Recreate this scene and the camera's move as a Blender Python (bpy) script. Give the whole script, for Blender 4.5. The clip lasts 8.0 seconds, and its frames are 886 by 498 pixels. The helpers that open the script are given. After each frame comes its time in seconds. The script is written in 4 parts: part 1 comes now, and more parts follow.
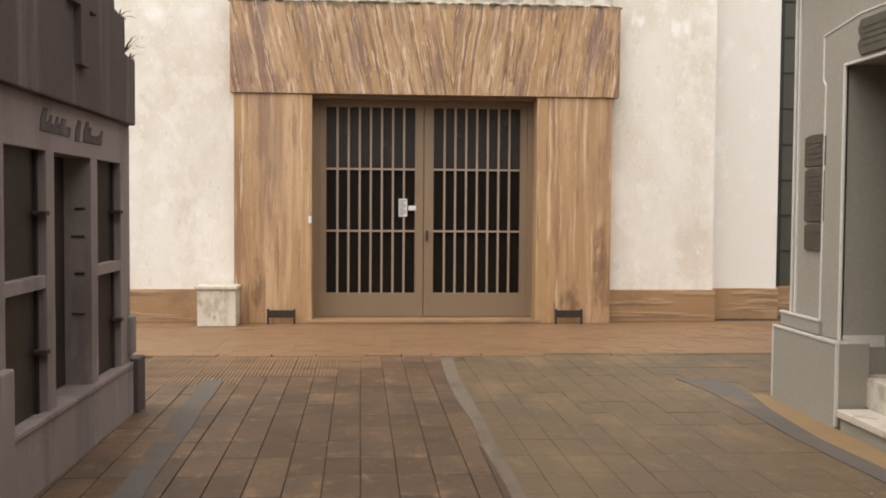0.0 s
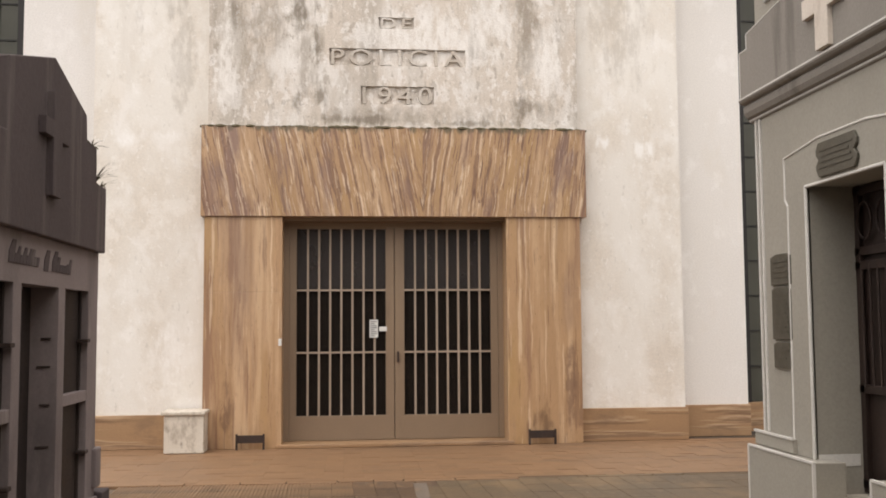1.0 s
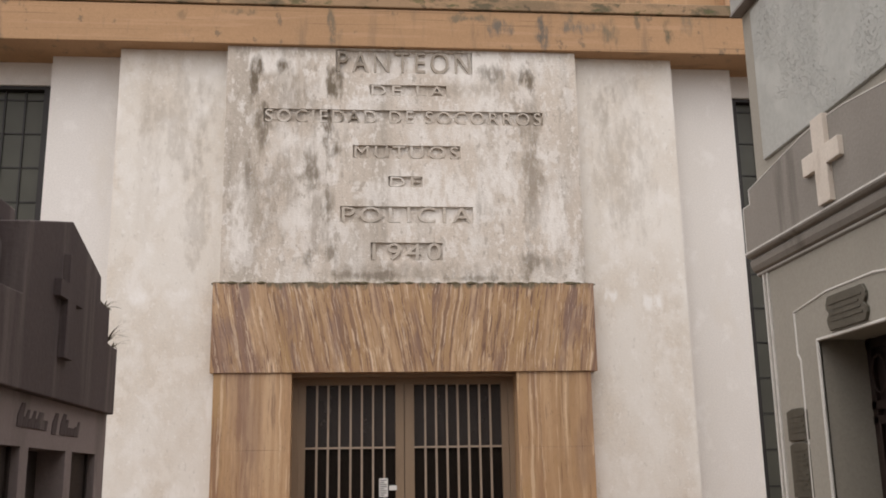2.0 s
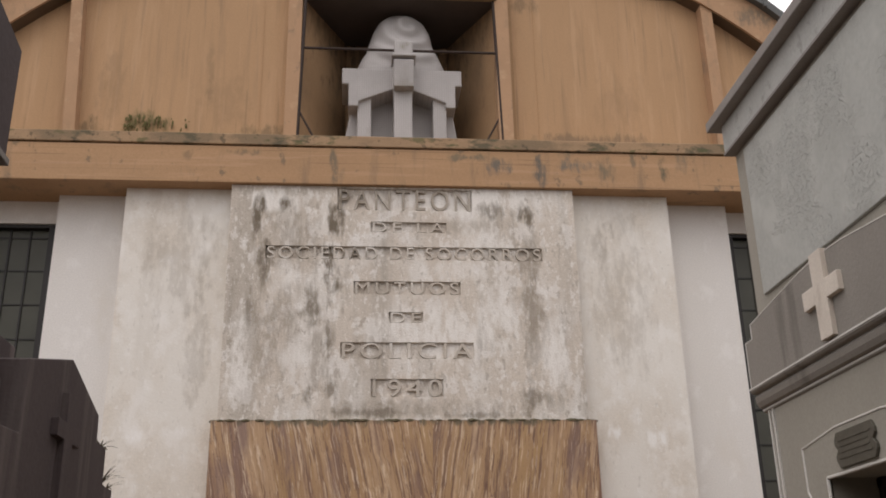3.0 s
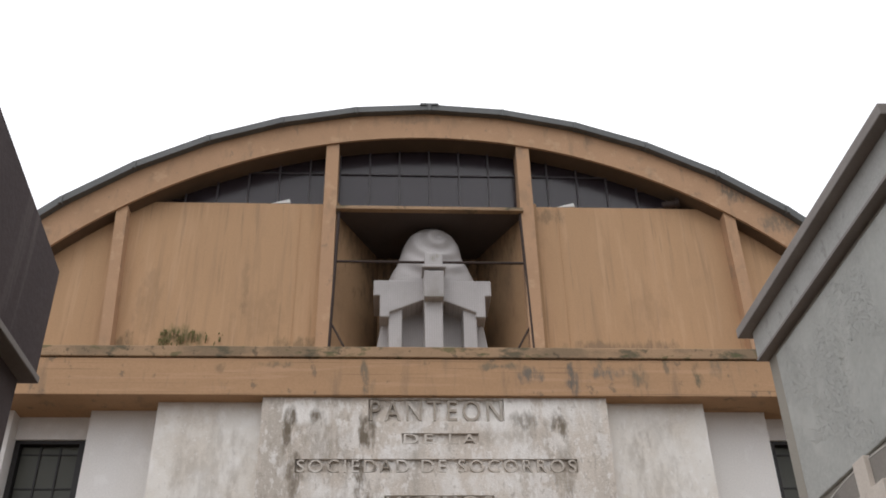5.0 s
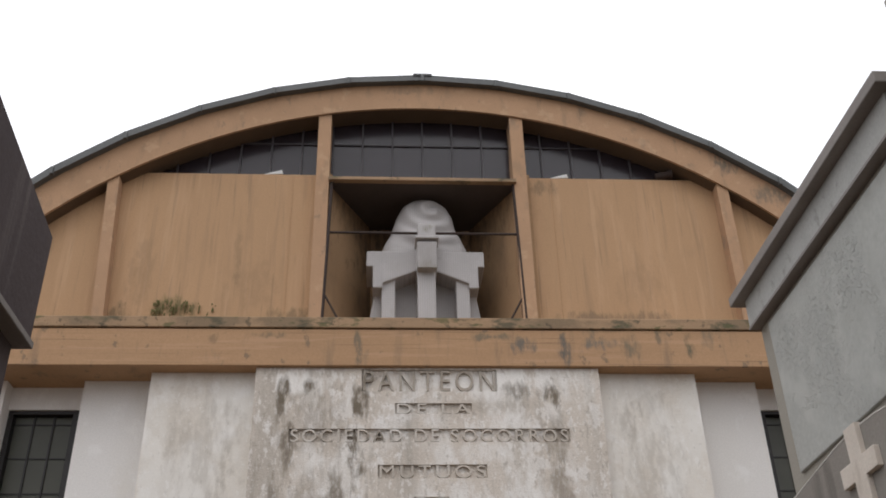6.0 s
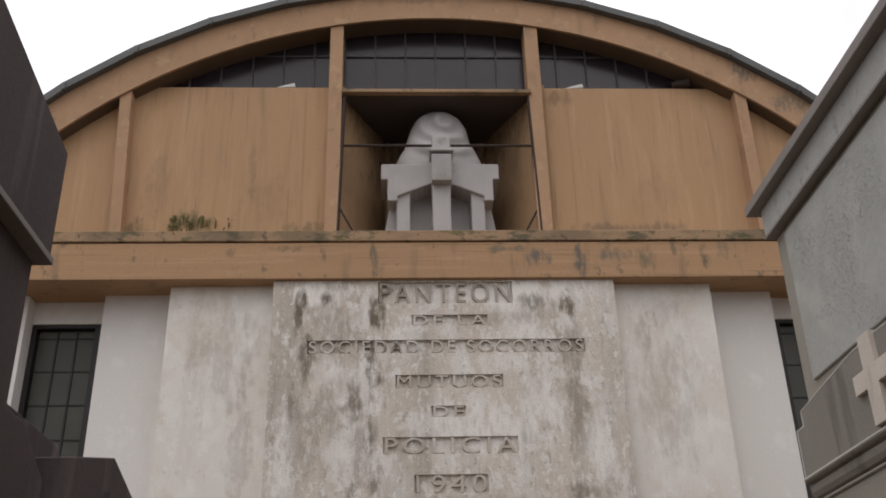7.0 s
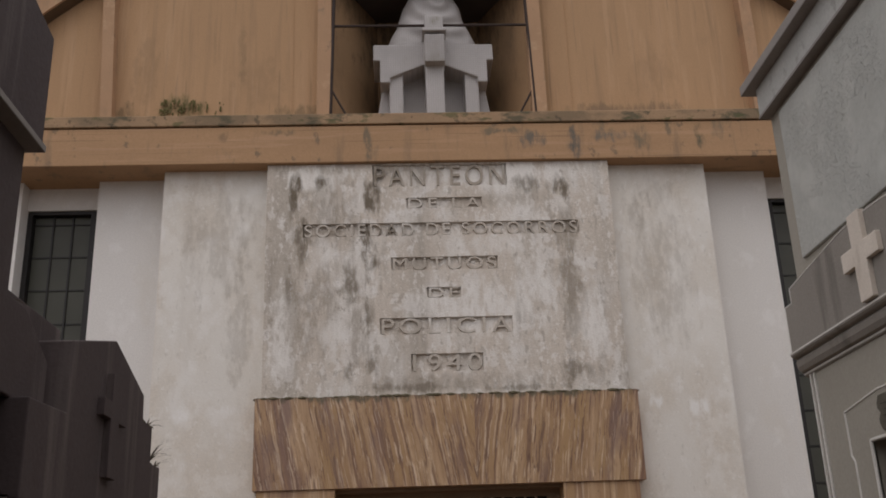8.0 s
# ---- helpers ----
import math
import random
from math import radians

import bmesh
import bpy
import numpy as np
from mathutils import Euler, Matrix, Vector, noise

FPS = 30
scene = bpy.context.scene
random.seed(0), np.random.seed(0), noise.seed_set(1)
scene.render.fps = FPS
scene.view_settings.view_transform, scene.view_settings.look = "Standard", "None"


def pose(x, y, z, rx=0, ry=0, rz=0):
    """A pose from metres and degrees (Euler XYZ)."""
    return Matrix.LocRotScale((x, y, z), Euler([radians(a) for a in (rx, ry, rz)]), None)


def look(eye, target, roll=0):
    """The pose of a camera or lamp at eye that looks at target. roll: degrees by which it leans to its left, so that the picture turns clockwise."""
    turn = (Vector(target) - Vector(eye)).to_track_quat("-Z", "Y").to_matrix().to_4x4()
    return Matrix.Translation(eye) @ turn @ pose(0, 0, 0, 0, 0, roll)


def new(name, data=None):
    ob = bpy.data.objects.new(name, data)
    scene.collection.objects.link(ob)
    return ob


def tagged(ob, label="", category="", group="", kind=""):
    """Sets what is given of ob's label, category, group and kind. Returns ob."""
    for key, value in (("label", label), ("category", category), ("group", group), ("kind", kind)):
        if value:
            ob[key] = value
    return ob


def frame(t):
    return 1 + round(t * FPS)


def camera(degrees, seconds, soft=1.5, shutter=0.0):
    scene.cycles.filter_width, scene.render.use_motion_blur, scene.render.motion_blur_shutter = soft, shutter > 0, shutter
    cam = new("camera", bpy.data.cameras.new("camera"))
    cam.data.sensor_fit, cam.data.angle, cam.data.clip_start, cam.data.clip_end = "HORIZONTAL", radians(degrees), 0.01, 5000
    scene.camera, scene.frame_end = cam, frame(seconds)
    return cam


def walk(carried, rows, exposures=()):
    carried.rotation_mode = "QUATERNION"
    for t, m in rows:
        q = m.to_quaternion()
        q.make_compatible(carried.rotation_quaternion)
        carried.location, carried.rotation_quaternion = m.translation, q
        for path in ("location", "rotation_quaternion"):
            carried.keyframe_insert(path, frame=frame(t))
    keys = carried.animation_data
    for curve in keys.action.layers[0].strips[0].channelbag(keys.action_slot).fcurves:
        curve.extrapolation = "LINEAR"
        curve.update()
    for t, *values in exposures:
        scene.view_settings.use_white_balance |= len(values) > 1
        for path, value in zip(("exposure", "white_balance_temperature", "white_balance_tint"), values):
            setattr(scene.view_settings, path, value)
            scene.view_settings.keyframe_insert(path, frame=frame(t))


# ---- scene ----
cam = camera(48.4, 8.0, soft=1.8)
PATH = [
    (0, (-0.601, -12.646, 1.474), (-0.468, -10.652, 1.391), 0.4),
    (0.5, (-0.604, -12.64, 1.501), (-0.437, -10.647, 1.534), -0.1),
    (1, (-0.611, -12.645, 1.527), (-0.418, -10.66, 1.679), -0.4),
    (1.5, (-0.615, -12.657, 1.55), (-0.439, -10.688, 1.857), -0.8),
    (3, (-0.641, -12.659, 1.568), (-0.467, -10.8, 2.285), -1.2),
    (3.5, (-0.611, -12.669, 1.545), (-0.486, -10.857, 2.384), -1.0),
    (4, (-0.599, -12.677, 1.566), (-0.512, -10.928, 2.531), -0.9),
    (4.5, (-0.601, -12.675, 1.584), (-0.51, -11.007, 2.682), -1.1),
    (6, (-0.618, -12.64, 1.551), (-0.5, -10.94, 2.598), -1.5),
    (6.5, (-0.617, -12.648, 1.544), (-0.514, -10.916, 2.54), -1.4),
    (7, (-0.617, -12.646, 1.551), (-0.529, -10.859, 2.443), -1.5),
    (7.5, (-0.616, -12.652, 1.549), (-0.537, -10.803, 2.307), -1.9),
    (8, (-0.608, -12.679, 1.542), (-0.513, -10.798, 2.215), -2.1),
]
EXPO = [
    (0.0, 0.73, 6980, 11), (1.5, 0.50, 6800, 13), (3.0, 0.0, 6720, 14), (3.5, 0.04, 6580, 14), (4.5, 0.10, 6320, 11), (6.0, -0.02, 6320, 11), (6.5, 0.0, 6380, 11), (7.2, -0.36, 6530, 13), (8.0, -0.45, 6550, 14)
]
walk(cam, [(t, look(eye, aim, roll)) for t, eye, aim, roll in PATH], EXPO)

# ---- sky, sun ----
world = bpy.data.worlds.new("overcast")
scene.world = world
world.use_nodes = True
wn = world.node_tree
wn.nodes.clear()
w_out = wn.nodes.new("ShaderNodeOutputWorld")
w_bg = wn.nodes.new("ShaderNodeBackground")
w_sky = wn.nodes.new("ShaderNodeTexSky")
w_sky.sky_type = "NISHITA"
w_sky.sun_disc = False
w_sky.sun_elevation, w_sky.sun_rotation = radians(58), radians(200)
w_sky.dust_density = 4.0
w_mix = wn.nodes.new("ShaderNodeMix")
w_mix.data_type = "RGBA"
w_mix.inputs["Factor"].default_value = 0.88
w_tc = wn.nodes.new("ShaderNodeTexCoord")
w_no = wn.nodes.new("ShaderNodeTexNoise")
w_no.inputs["Scale"].default_value = 1.6
w_no.inputs["Detail"].default_value = 4
w_ra = wn.nodes.new("ShaderNodeValToRGB")
w_ra.color_ramp.elements[0].position, w_ra.color_ramp.elements[0].color = 0.36, (6.0, 6.0, 6.15, 1)
w_ra.color_ramp.elements[1].position, w_ra.color_ramp.elements[1].color = 0.62, (12.5, 12.4, 12.3, 1)
wn.links.new(w_tc.outputs["Generated"], w_no.inputs["Vector"])
wn.links.new(w_no.outputs["Fac"], w_ra.inputs["Fac"])
wn.links.new(w_sky.outputs["Color"], w_mix.inputs["A"])
w_sep = wn.nodes.new("ShaderNodeSeparateXYZ")
w_up = wn.nodes.new("ShaderNodeMapRange")
w_up.inputs["From Min"].default_value, w_up.inputs["From Max"].default_value = 0.0, 1.0
w_up.inputs["To Min"].default_value, w_up.inputs["To Max"].default_value = 0.50, 1.30
w_dim = wn.nodes.new("ShaderNodeVectorMath")
w_dim.operation = "SCALE"
wn.links.new(w_tc.outputs["Generated"], w_sep.inputs[0])
wn.links.new(w_sep.outputs["Z"], w_up.inputs["Value"])
wn.links.new(w_ra.outputs["Color"], w_dim.inputs[0])
w_side = wn.nodes.new("ShaderNodeMapRange")
w_side.inputs["From Min"].default_value, w_side.inputs["From Max"].default_value = -0.6, 0.6
w_side.inputs["To Min"].default_value, w_side.inputs["To Max"].default_value = 1.18, 0.82
w_both = wn.nodes.new("ShaderNodeMath")
w_both.operation = "MULTIPLY"
wn.links.new(w_sep.outputs["X"], w_side.inputs["Value"])
wn.links.new(w_up.outputs["Result"], w_both.inputs[0])
wn.links.new(w_side.outputs["Result"], w_both.inputs[1])
wn.links.new(w_both.outputs[0], w_dim.inputs["Scale"])
wn.links.new(w_dim.outputs[0], w_mix.inputs["B"])
wn.links.new(w_mix.outputs["Result"], w_bg.inputs["Color"])
w_bg.inputs["Strength"].default_value = 0.150
wn.links.new(w_bg.outputs["Background"], w_out.inputs["Surface"])

sun = new("sun", bpy.data.lights.new("sun", "SUN"))
sun.data.energy, sun.data.angle, sun.data.color = 0.45, radians(30), (1.0, 0.97, 0.93)
sun.matrix_world = look((-6, -16, 30), (0, 0, 0))


# ---- materials ----
def surface(name, base, vary, scale=3.0, stretch=(1, 1, 1), rough=0.85, bump=0.15, fine=60.0, metal=0.0, layers=(), turn=(0, 0, 0), piece=0.0, warp=0.0, spots=(), spec=0.5, island=False, world_place=False, depth=0.02, soft=False):
    """layers: (colour, scale, stretch, low, high, strength): stains laid over the base where a noise passes from low to
    high.
    spots: (colour, x, z, half width, half height, strength): single stains, and the niche's painted shade, with ragged
    edges. warp: how far the veins wander."""
    m = bpy.data.materials.new(name)
    m.use_nodes = True
    t = m.node_tree
    n, l = t.nodes, t.links
    bsdf = n["Principled BSDF"]
    tc = n.new("ShaderNodeTexCoord")
    place = n.new("ShaderNodeNewGeometry").outputs["Position"] if world_place else tc.outputs["Object"]
    if warp:
        wno = n.new("ShaderNodeTexNoise")
        wno.inputs["Scale"].default_value = 1.6
        wno.inputs["Detail"].default_value = 3
        wsub = n.new("ShaderNodeVectorMath")
        wsub.operation = "SUBTRACT"
        wsub.inputs[1].default_value = (0.5, 0.5, 0.5)
        wsc = n.new("ShaderNodeVectorMath")
        wsc.operation = "SCALE"
        wsc.inputs["Scale"].default_value = warp
        wadd = n.new("ShaderNodeVectorMath")
        l.new(place, wno.inputs["Vector"])
        l.new(wno.outputs["Color"], wsub.inputs[0])
        l.new(wsub.outputs[0], wsc.inputs[0])
        l.new(place, wadd.inputs[0])
        l.new(wsc.outputs[0], wadd.inputs[1])
        place = wadd.outputs[0]

    def noise_of(sc, st, detail=6, rot=(0, 0, 0), dist=0.0):
        mp = n.new("ShaderNodeMapping")
        mp.inputs["Scale"].default_value = st
        rt = n.new("ShaderNodeMapping")
        rt.inputs["Rotation"].default_value = [radians(a) for a in rot]
        no = n.new("ShaderNodeTexNoise")
        no.inputs["Scale"].default_value = sc
        no.inputs["Detail"].default_value = detail
        no.inputs["Roughness"].default_value = 0.6
        no.inputs["Distortion"].default_value = dist
        l.new(place, rt.inputs["Vector"])
        l.new(rt.outputs["Vector"], mp.inputs["Vector"])
        l.new(mp.outputs["Vector"], no.inputs["Vector"])
        return no.outputs["Fac"]

    def ramp(fac, low, high):
        r = n.new("ShaderNodeMapRange")
        r.inputs["From Min"].default_value, r.inputs["From Max"].default_value = low, high
        l.new(fac, r.inputs["Value"])
        return r.outputs["Result"]

    def mix(fac, a, b, k=1.0):
        x = n.new("ShaderNodeMix")
        x.data_type = "RGBA"
        if k != 1.0:
            mu = n.new("ShaderNodeMath")
            mu.operation = "MULTIPLY"
            mu.inputs[1].default_value = k
            l.new(fac, mu.inputs[0])
            fac = mu.outputs[0]
        l.new(fac, x.inputs["Factor"])
        for s, v in (("A", a), ("B", b)):
            if isinstance(v, tuple):
                x.inputs[s].default_value = (*v, 1)
            else:
                l.new(v, x.inputs[s])
        return x.outputs["Result"]

    col = mix(ramp(noise_of(scale, stretch, rot=turn), 0.3, 0.7), base, vary)
    grain = noise_of(fine, (1, 1, 0.2) if warp else (1, 1, 1), 4)
    col = mix(ramp(grain, 0.35, 0.75), col, tuple(c * 0.72 for c in base), 0.5)
    for colour, sc, st, low, high, strength in layers:
        col = mix(ramp(noise_of(sc, st, 8, rot=turn), low, high), col, colour, strength)
    if spots:
        ragged = noise_of(7.0, (1, 1, 0.4), 10)
        flaky = ramp(noise_of(3.0, (1, 1, 1), 4), -0.6, 0.3) if soft else ramp(noise_of(17.0, (1, 1, 0.35), 8), 0.30, 0.53)
        for colour, cx, cz, wx, wz, strength in spots:
            mp = n.new("ShaderNodeMapping")
            mp.vector_type = "POINT"
            mp.inputs["Location"].default_value = (-cx / wx, 0, -cz / wz)
            mp.inputs["Scale"].default_value = (1 / wx, 0, 1 / wz)
            ln = n.new("ShaderNodeVectorMath")
            ln.operation = "LENGTH"
            l.new(tc.outputs["Object"], mp.inputs["Vector"])
            l.new(mp.outputs["Vector"], ln.inputs[0])
            sub = n.new("ShaderNodeMath")
            sub.operation = "MULTIPLY_ADD"
            sub.inputs[1].default_value, sub.inputs[2].default_value = 3.0, -1.0
            l.new(ragged, sub.inputs[0])
            dif = n.new("ShaderNodeMath")
            dif.operation = "SUBTRACT"
            l.new(sub.outputs[0], dif.inputs[0])
            l.new(ln.outputs["Value"], dif.inputs[1])
            cut = n.new("ShaderNodeMath")
            cut.operation = "MULTIPLY"
            l.new(ramp(dif.outputs[0], -1.0 if soft else -0.35, 0.5 if soft else 0.2), cut.inputs[0])
            l.new(flaky, cut.inputs[1])
            col = mix(cut.outputs[0], col, colour, strength)
    if piece:
        oi = n.new("ShaderNodeNewGeometry" if island else "ShaderNodeObjectInfo")
        hs = n.new("ShaderNodeHueSaturation")
        mr = n.new("ShaderNodeMapRange")
        mr.inputs["To Min"].default_value, mr.inputs["To Max"].default_value = 1 - piece, 1 + piece
        l.new(oi.outputs["Random Per Island" if island else "Random"], mr.inputs["Value"])
        l.new(mr.outputs["Result"], hs.inputs["Value"])
        l.new(col, hs.inputs["Color"])
        col = hs.outputs["Color"]
    l.new(col, bsdf.inputs["Base Color"])
    bsdf.inputs["Metallic"].default_value = metal
    bsdf.inputs["Specular IOR Level"].default_value = spec
    rr = n.new("ShaderNodeMapRange")
    rr.inputs["To Min"].default_value, rr.inputs["To Max"].default_value = max(0.05, rough - 0.12), min(1, rough + 0.1)
    l.new(grain, rr.inputs["Value"])
    l.new(rr.outputs["Result"], bsdf.inputs["Roughness"])
    if bump:
        b = n.new("ShaderNodeBump")
        b.inputs["Strength"].default_value = bump
        b.inputs["Distance"].default_value = depth
        l.new(grain, b.inputs["Height"])
        l.new(b.outputs["Normal"], bsdf.inputs["Normal"])
    return m


UP = (1, 1, 0.12)
DIRT, GRIME, LIME = (0.150, 0.121, 0.086), (0.30, 0.255, 0.205), (0.80, 0.77, 0.73)
PANEL_SPOTS = ((GRIME, -1.6, 6.6, 0.8, 0.7, 0.60), (GRIME, -1.75, 5.2, 0.45, 1.1, 0.60), (GRIME, -1.15, 5.0, 0.22, 1.2, 0.60), (GRIME, 1.72, 5.9, 0.28, 1.5, 0.60), (GRIME, 0.0, 4.2, 2.0, 0.16, 0.52), (GRIME, 0.9, 6.75, 1.2, 0.15, 0.38),
               (LIME, 0.55, 5.2, 1.1, 0.45, 0.9), (LIME, 1.0, 7.1, 0.9, 0.3, 0.9), (LIME, -2.15, 4.9, 0.2, 0.9, 0.8), (LIME, 1.95, 4.9, 0.3, 0.6, 0.9), (LIME, -1.85, 7.15, 0.5, 0.16, 0.9), (LIME, -1.5, 6.0, 0.3, 0.25, 0.7),
               (LIME, -1.45, 4.9, 0.35, 0.25, 0.7), (LIME, 0.7, 6.1, 0.6, 0.2, 0.6), (DIRT, -2.0, 6.85, 0.09, 0.38, 0.72), (DIRT, -1.62, 7.05, 0.14, 0.24, 0.72), (DIRT, -0.95, 6.72, 0.16, 0.33, 0.72), (DIRT, -0.85, 7.2, 0.12, 0.2, 0.65),
               (DIRT, -2.05, 5.6, 0.07, 0.5, 0.58), (DIRT, -1.22, 5.5, 0.15, 0.4, 0.65), (DIRT, -1.25, 4.35, 0.12, 0.22, 0.68), (DIRT, -0.98, 4.45, 0.10, 0.3, 0.65), (DIRT, 1.74, 6.85, 0.12, 0.3, 0.65), (DIRT, 1.35, 7.0, 0.07, 0.2, 0.58),
               (DIRT, 1.78, 5.95, 0.10, 0.28, 0.65), (DIRT, 1.7, 4.35, 0.3, 0.14, 0.61), (DIRT, -0.45, 4.15, 0.6, 0.08, 0.61), (DIRT, 0.9, 4.12, 0.7, 0.06, 0.58), (DIRT, 1.0, 5.0, 0.05, 0.5, 0.43))
PANEL_SPOTS += ((LIME, 0.4, 7.16, 1.8, 0.20, 0.85), (LIME, 1.2, 6.5, 0.5, 0.35, 0.7), (LIME, 1.3, 5.5, 0.4, 0.5, 0.7), (LIME, -1.7, 7.1, 0.55, 0.22, 0.9), (LIME, 0.9, 7.15, 1.1, 0.16, 0.9), (DIRT, -1.98, 6.95, 0.10, 0.3, 0.95), (DIRT, -1.6, 7.05, 0.13, 0.2, 0.95), (DIRT, -0.97, 6.75, 0.12, 0.5, 0.9), (DIRT, -0.98, 6.1, 0.14, 0.55, 0.9), (DIRT, -1.0, 5.2, 0.10, 0.4, 0.7), (DIRT, -1.85, 6.3, 0.12, 0.4, 0.7), (DIRT, 1.2, 7.0, 0.25, 0.16, 0.7), (DIRT, 1.7, 6.9, 0.16, 0.25, 0.75), (GRIME, 1.75, 5.6, 0.22, 1.2, 0.6))
PANEL_LAYERS = (
    ((0.49, 0.43, 0.37), 1.5, (1, 1, 0.22), 0.50, 0.66, 0.5),
    ((0.72, 0.69, 0.65), 1.2, (1, 1, 0.6), 0.50, 0.60, 0.75),
    ((0.40, 0.36, 0.31), 2.6, (1, 1, 0.10), 0.50, 0.64, 0.6),
    ((0.28, 0.245, 0.205), 5.5, (1.0, 1, 0.12), 0.58, 0.70, 0.45),
    ((0.79, 0.765, 0.735), 3.2, (1, 1, 0.7), 0.56, 0.60, 0.5),
    ((0.82, 0.795, 0.765), 9.0, (1, 1, 0.6), 0.575, 0.60, 0.5),
    ((0.36, 0.315, 0.265), 14.0, (1, 1, 0.5), 0.605, 0.625, 0.55), ((0.86, 0.835, 0.805), 28.0, (1, 1, 0.6), 0.60, 0.62, 0.35), ((0.30, 0.26, 0.215), 34.0, (1, 1, 0.6), 0.62, 0.64, 0.5))
M_PANEL = surface("weathered_panel_render", (0.68, 0.61, 0.535), (0.59, 0.525, 0.455), 1.1, (1, 1, 0.6), 0.9, 0.4, 40, layers=PANEL_LAYERS, spots=PANEL_SPOTS)
M_SUNK = surface("dirty_letter_render", (0.58, 0.52, 0.455), (0.48, 0.43, 0.37), 1.1, (1, 1, 0.6), 0.9, 0.4, 40, layers=PANEL_LAYERS[:4], spots=((DIRT, -0.75, 7.13, 0.3, 0.25, 0.85), (GRIME, 0.2, 7.13, 1.3, 0.4, 0.7), (DIRT, -0.75, 6.33, 0.35, 0.14, 0.8)))
PATCH = (0.86, 0.845, 0.82)
M_WALL = surface("patched_wall_render", (0.745, 0.69, 0.615), (0.68, 0.62, 0.545), 0.9, (1, 1, 0.5), 0.9, 0.15, 40, layers=(
    ((0.85, 0.82, 0.775), 2.6, (1, 1, 0.8), 0.52, 0.58, 0.4),
    ((0.77, 0.745, 0.70), 1.1, (1, 1, 0.5), 0.42, 0.58, 0.75),
    ((0.54, 0.495, 0.44), 1.6, (1, 1, 0.12), 0.56, 0.74, 0.4),
    ((0.84, 0.82, 0.79), 3.0, (1, 1, 0.8), 0.54, 0.66, 0.5),
    ((0.86, 0.84, 0.81), 13.0, (1, 1, 0.8), 0.61, 0.635, 0.4),
    ((0.46, 0.43, 0.385), 16.0, (1, 1, 0.5), 0.62, 0.70, 0.35)),
    spots=((PATCH, 2.80, 3.92, 0.16, 0.13, 0.9), (PATCH, 3.35, 3.86, 0.20, 0.18, 0.9), (PATCH, -2.85, 3.95, 0.18, 0.15, 0.9), (PATCH, -3.45, 3.9, 0.2, 0.16, 0.9),
           (PATCH, -2.45, 2.6, 0.09, 0.5, 0.7), (PATCH, -2.8, 1.2, 0.35, 0.4, 0.5), (GRIME, -3.0, 6.2, 0.6, 1.0, 0.32), (GRIME, -2.7, 5.0, 0.2, 1.2, 0.32), (GRIME, 3.0, 5.8, 0.6, 1.3, 0.32), (GRIME, 2.7, 6.6, 0.3, 0.4, 0.32)))
M_WHITE = surface("white_wall_paint", (0.78, 0.755, 0.73), (0.73, 0.70, 0.66), 0.8, (1, 1, 0.4), 0.85, 0.12, 50, layers=(
    ((0.66, 0.61, 0.54), 1.8, (1, 1, 0.5), 0.56, 0.72, 0.45), ((0.85, 0.835, 0.815), 4.0, (1, 1, 0.8), 0.56, 0.68, 0.4),
    ((0.62, 0.59, 0.54), 2.0, (1, 1, 0.3), 0.64, 0.8, 0.4),))
M_ORANGE = surface("ochre_render", (0.50, 0.312, 0.172), (0.44, 0.275, 0.152), 1.2, (1.2, 1, 0.25), 0.9, 0.12, 45, layers=(
    ((0.32, 0.205, 0.12), 5.5, (1.2, 1, 0.06), 0.55, 0.68, 0.5),
    ((0.22, 0.145, 0.09), 11.0, (1.2, 1, 0.04), 0.60, 0.72, 0.5),
    ((0.53, 0.34, 0.205), 3.0, (1, 1, 0.1), 0.56, 0.68, 0.5),
    ((0.24, 0.16, 0.10), 8.0, (1.3, 1, 0.05), 0.60, 0.65, 0.45),
    ((0.56, 0.37, 0.23), 9.0, (1.0, 1, 0.06), 0.56, 0.66, 0.35),
    ((0.28, 0.185, 0.112), 1.6, (1, 1, 0.5), 0.60, 0.76, 0.4)),
    spots=(((0.17, 0.135, 0.06), -3.78, 8.58, 0.45, 0.25, 0.9), ((0.27, 0.175, 0.10), -4.3, 9.3, 0.25, 0.9, 0.35), ((0.27, 0.175, 0.10), -2.6, 9.0, 0.5, 0.6, 0.3), ((0.27, 0.175, 0.10), 3.4, 9.1, 0.5, 0.6, 0.25), ((0.2, 0.14, 0.08), -2.0, 8.52, 0.6, 0.16, 0.7), ((0.2, 0.14, 0.08), -4.6, 8.52, 0.4, 0.2, 0.8), ((0.2, 0.14, 0.09), 3.0, 8.52, 1.2, 0.14, 0.7), ((0.22, 0.15, 0.09), -2.9, 9.6, 0.1, 0.8, 0.4), ((0.22, 0.15, 0.09), 1.95, 10.9, 0.3, 0.2, 0.7)))
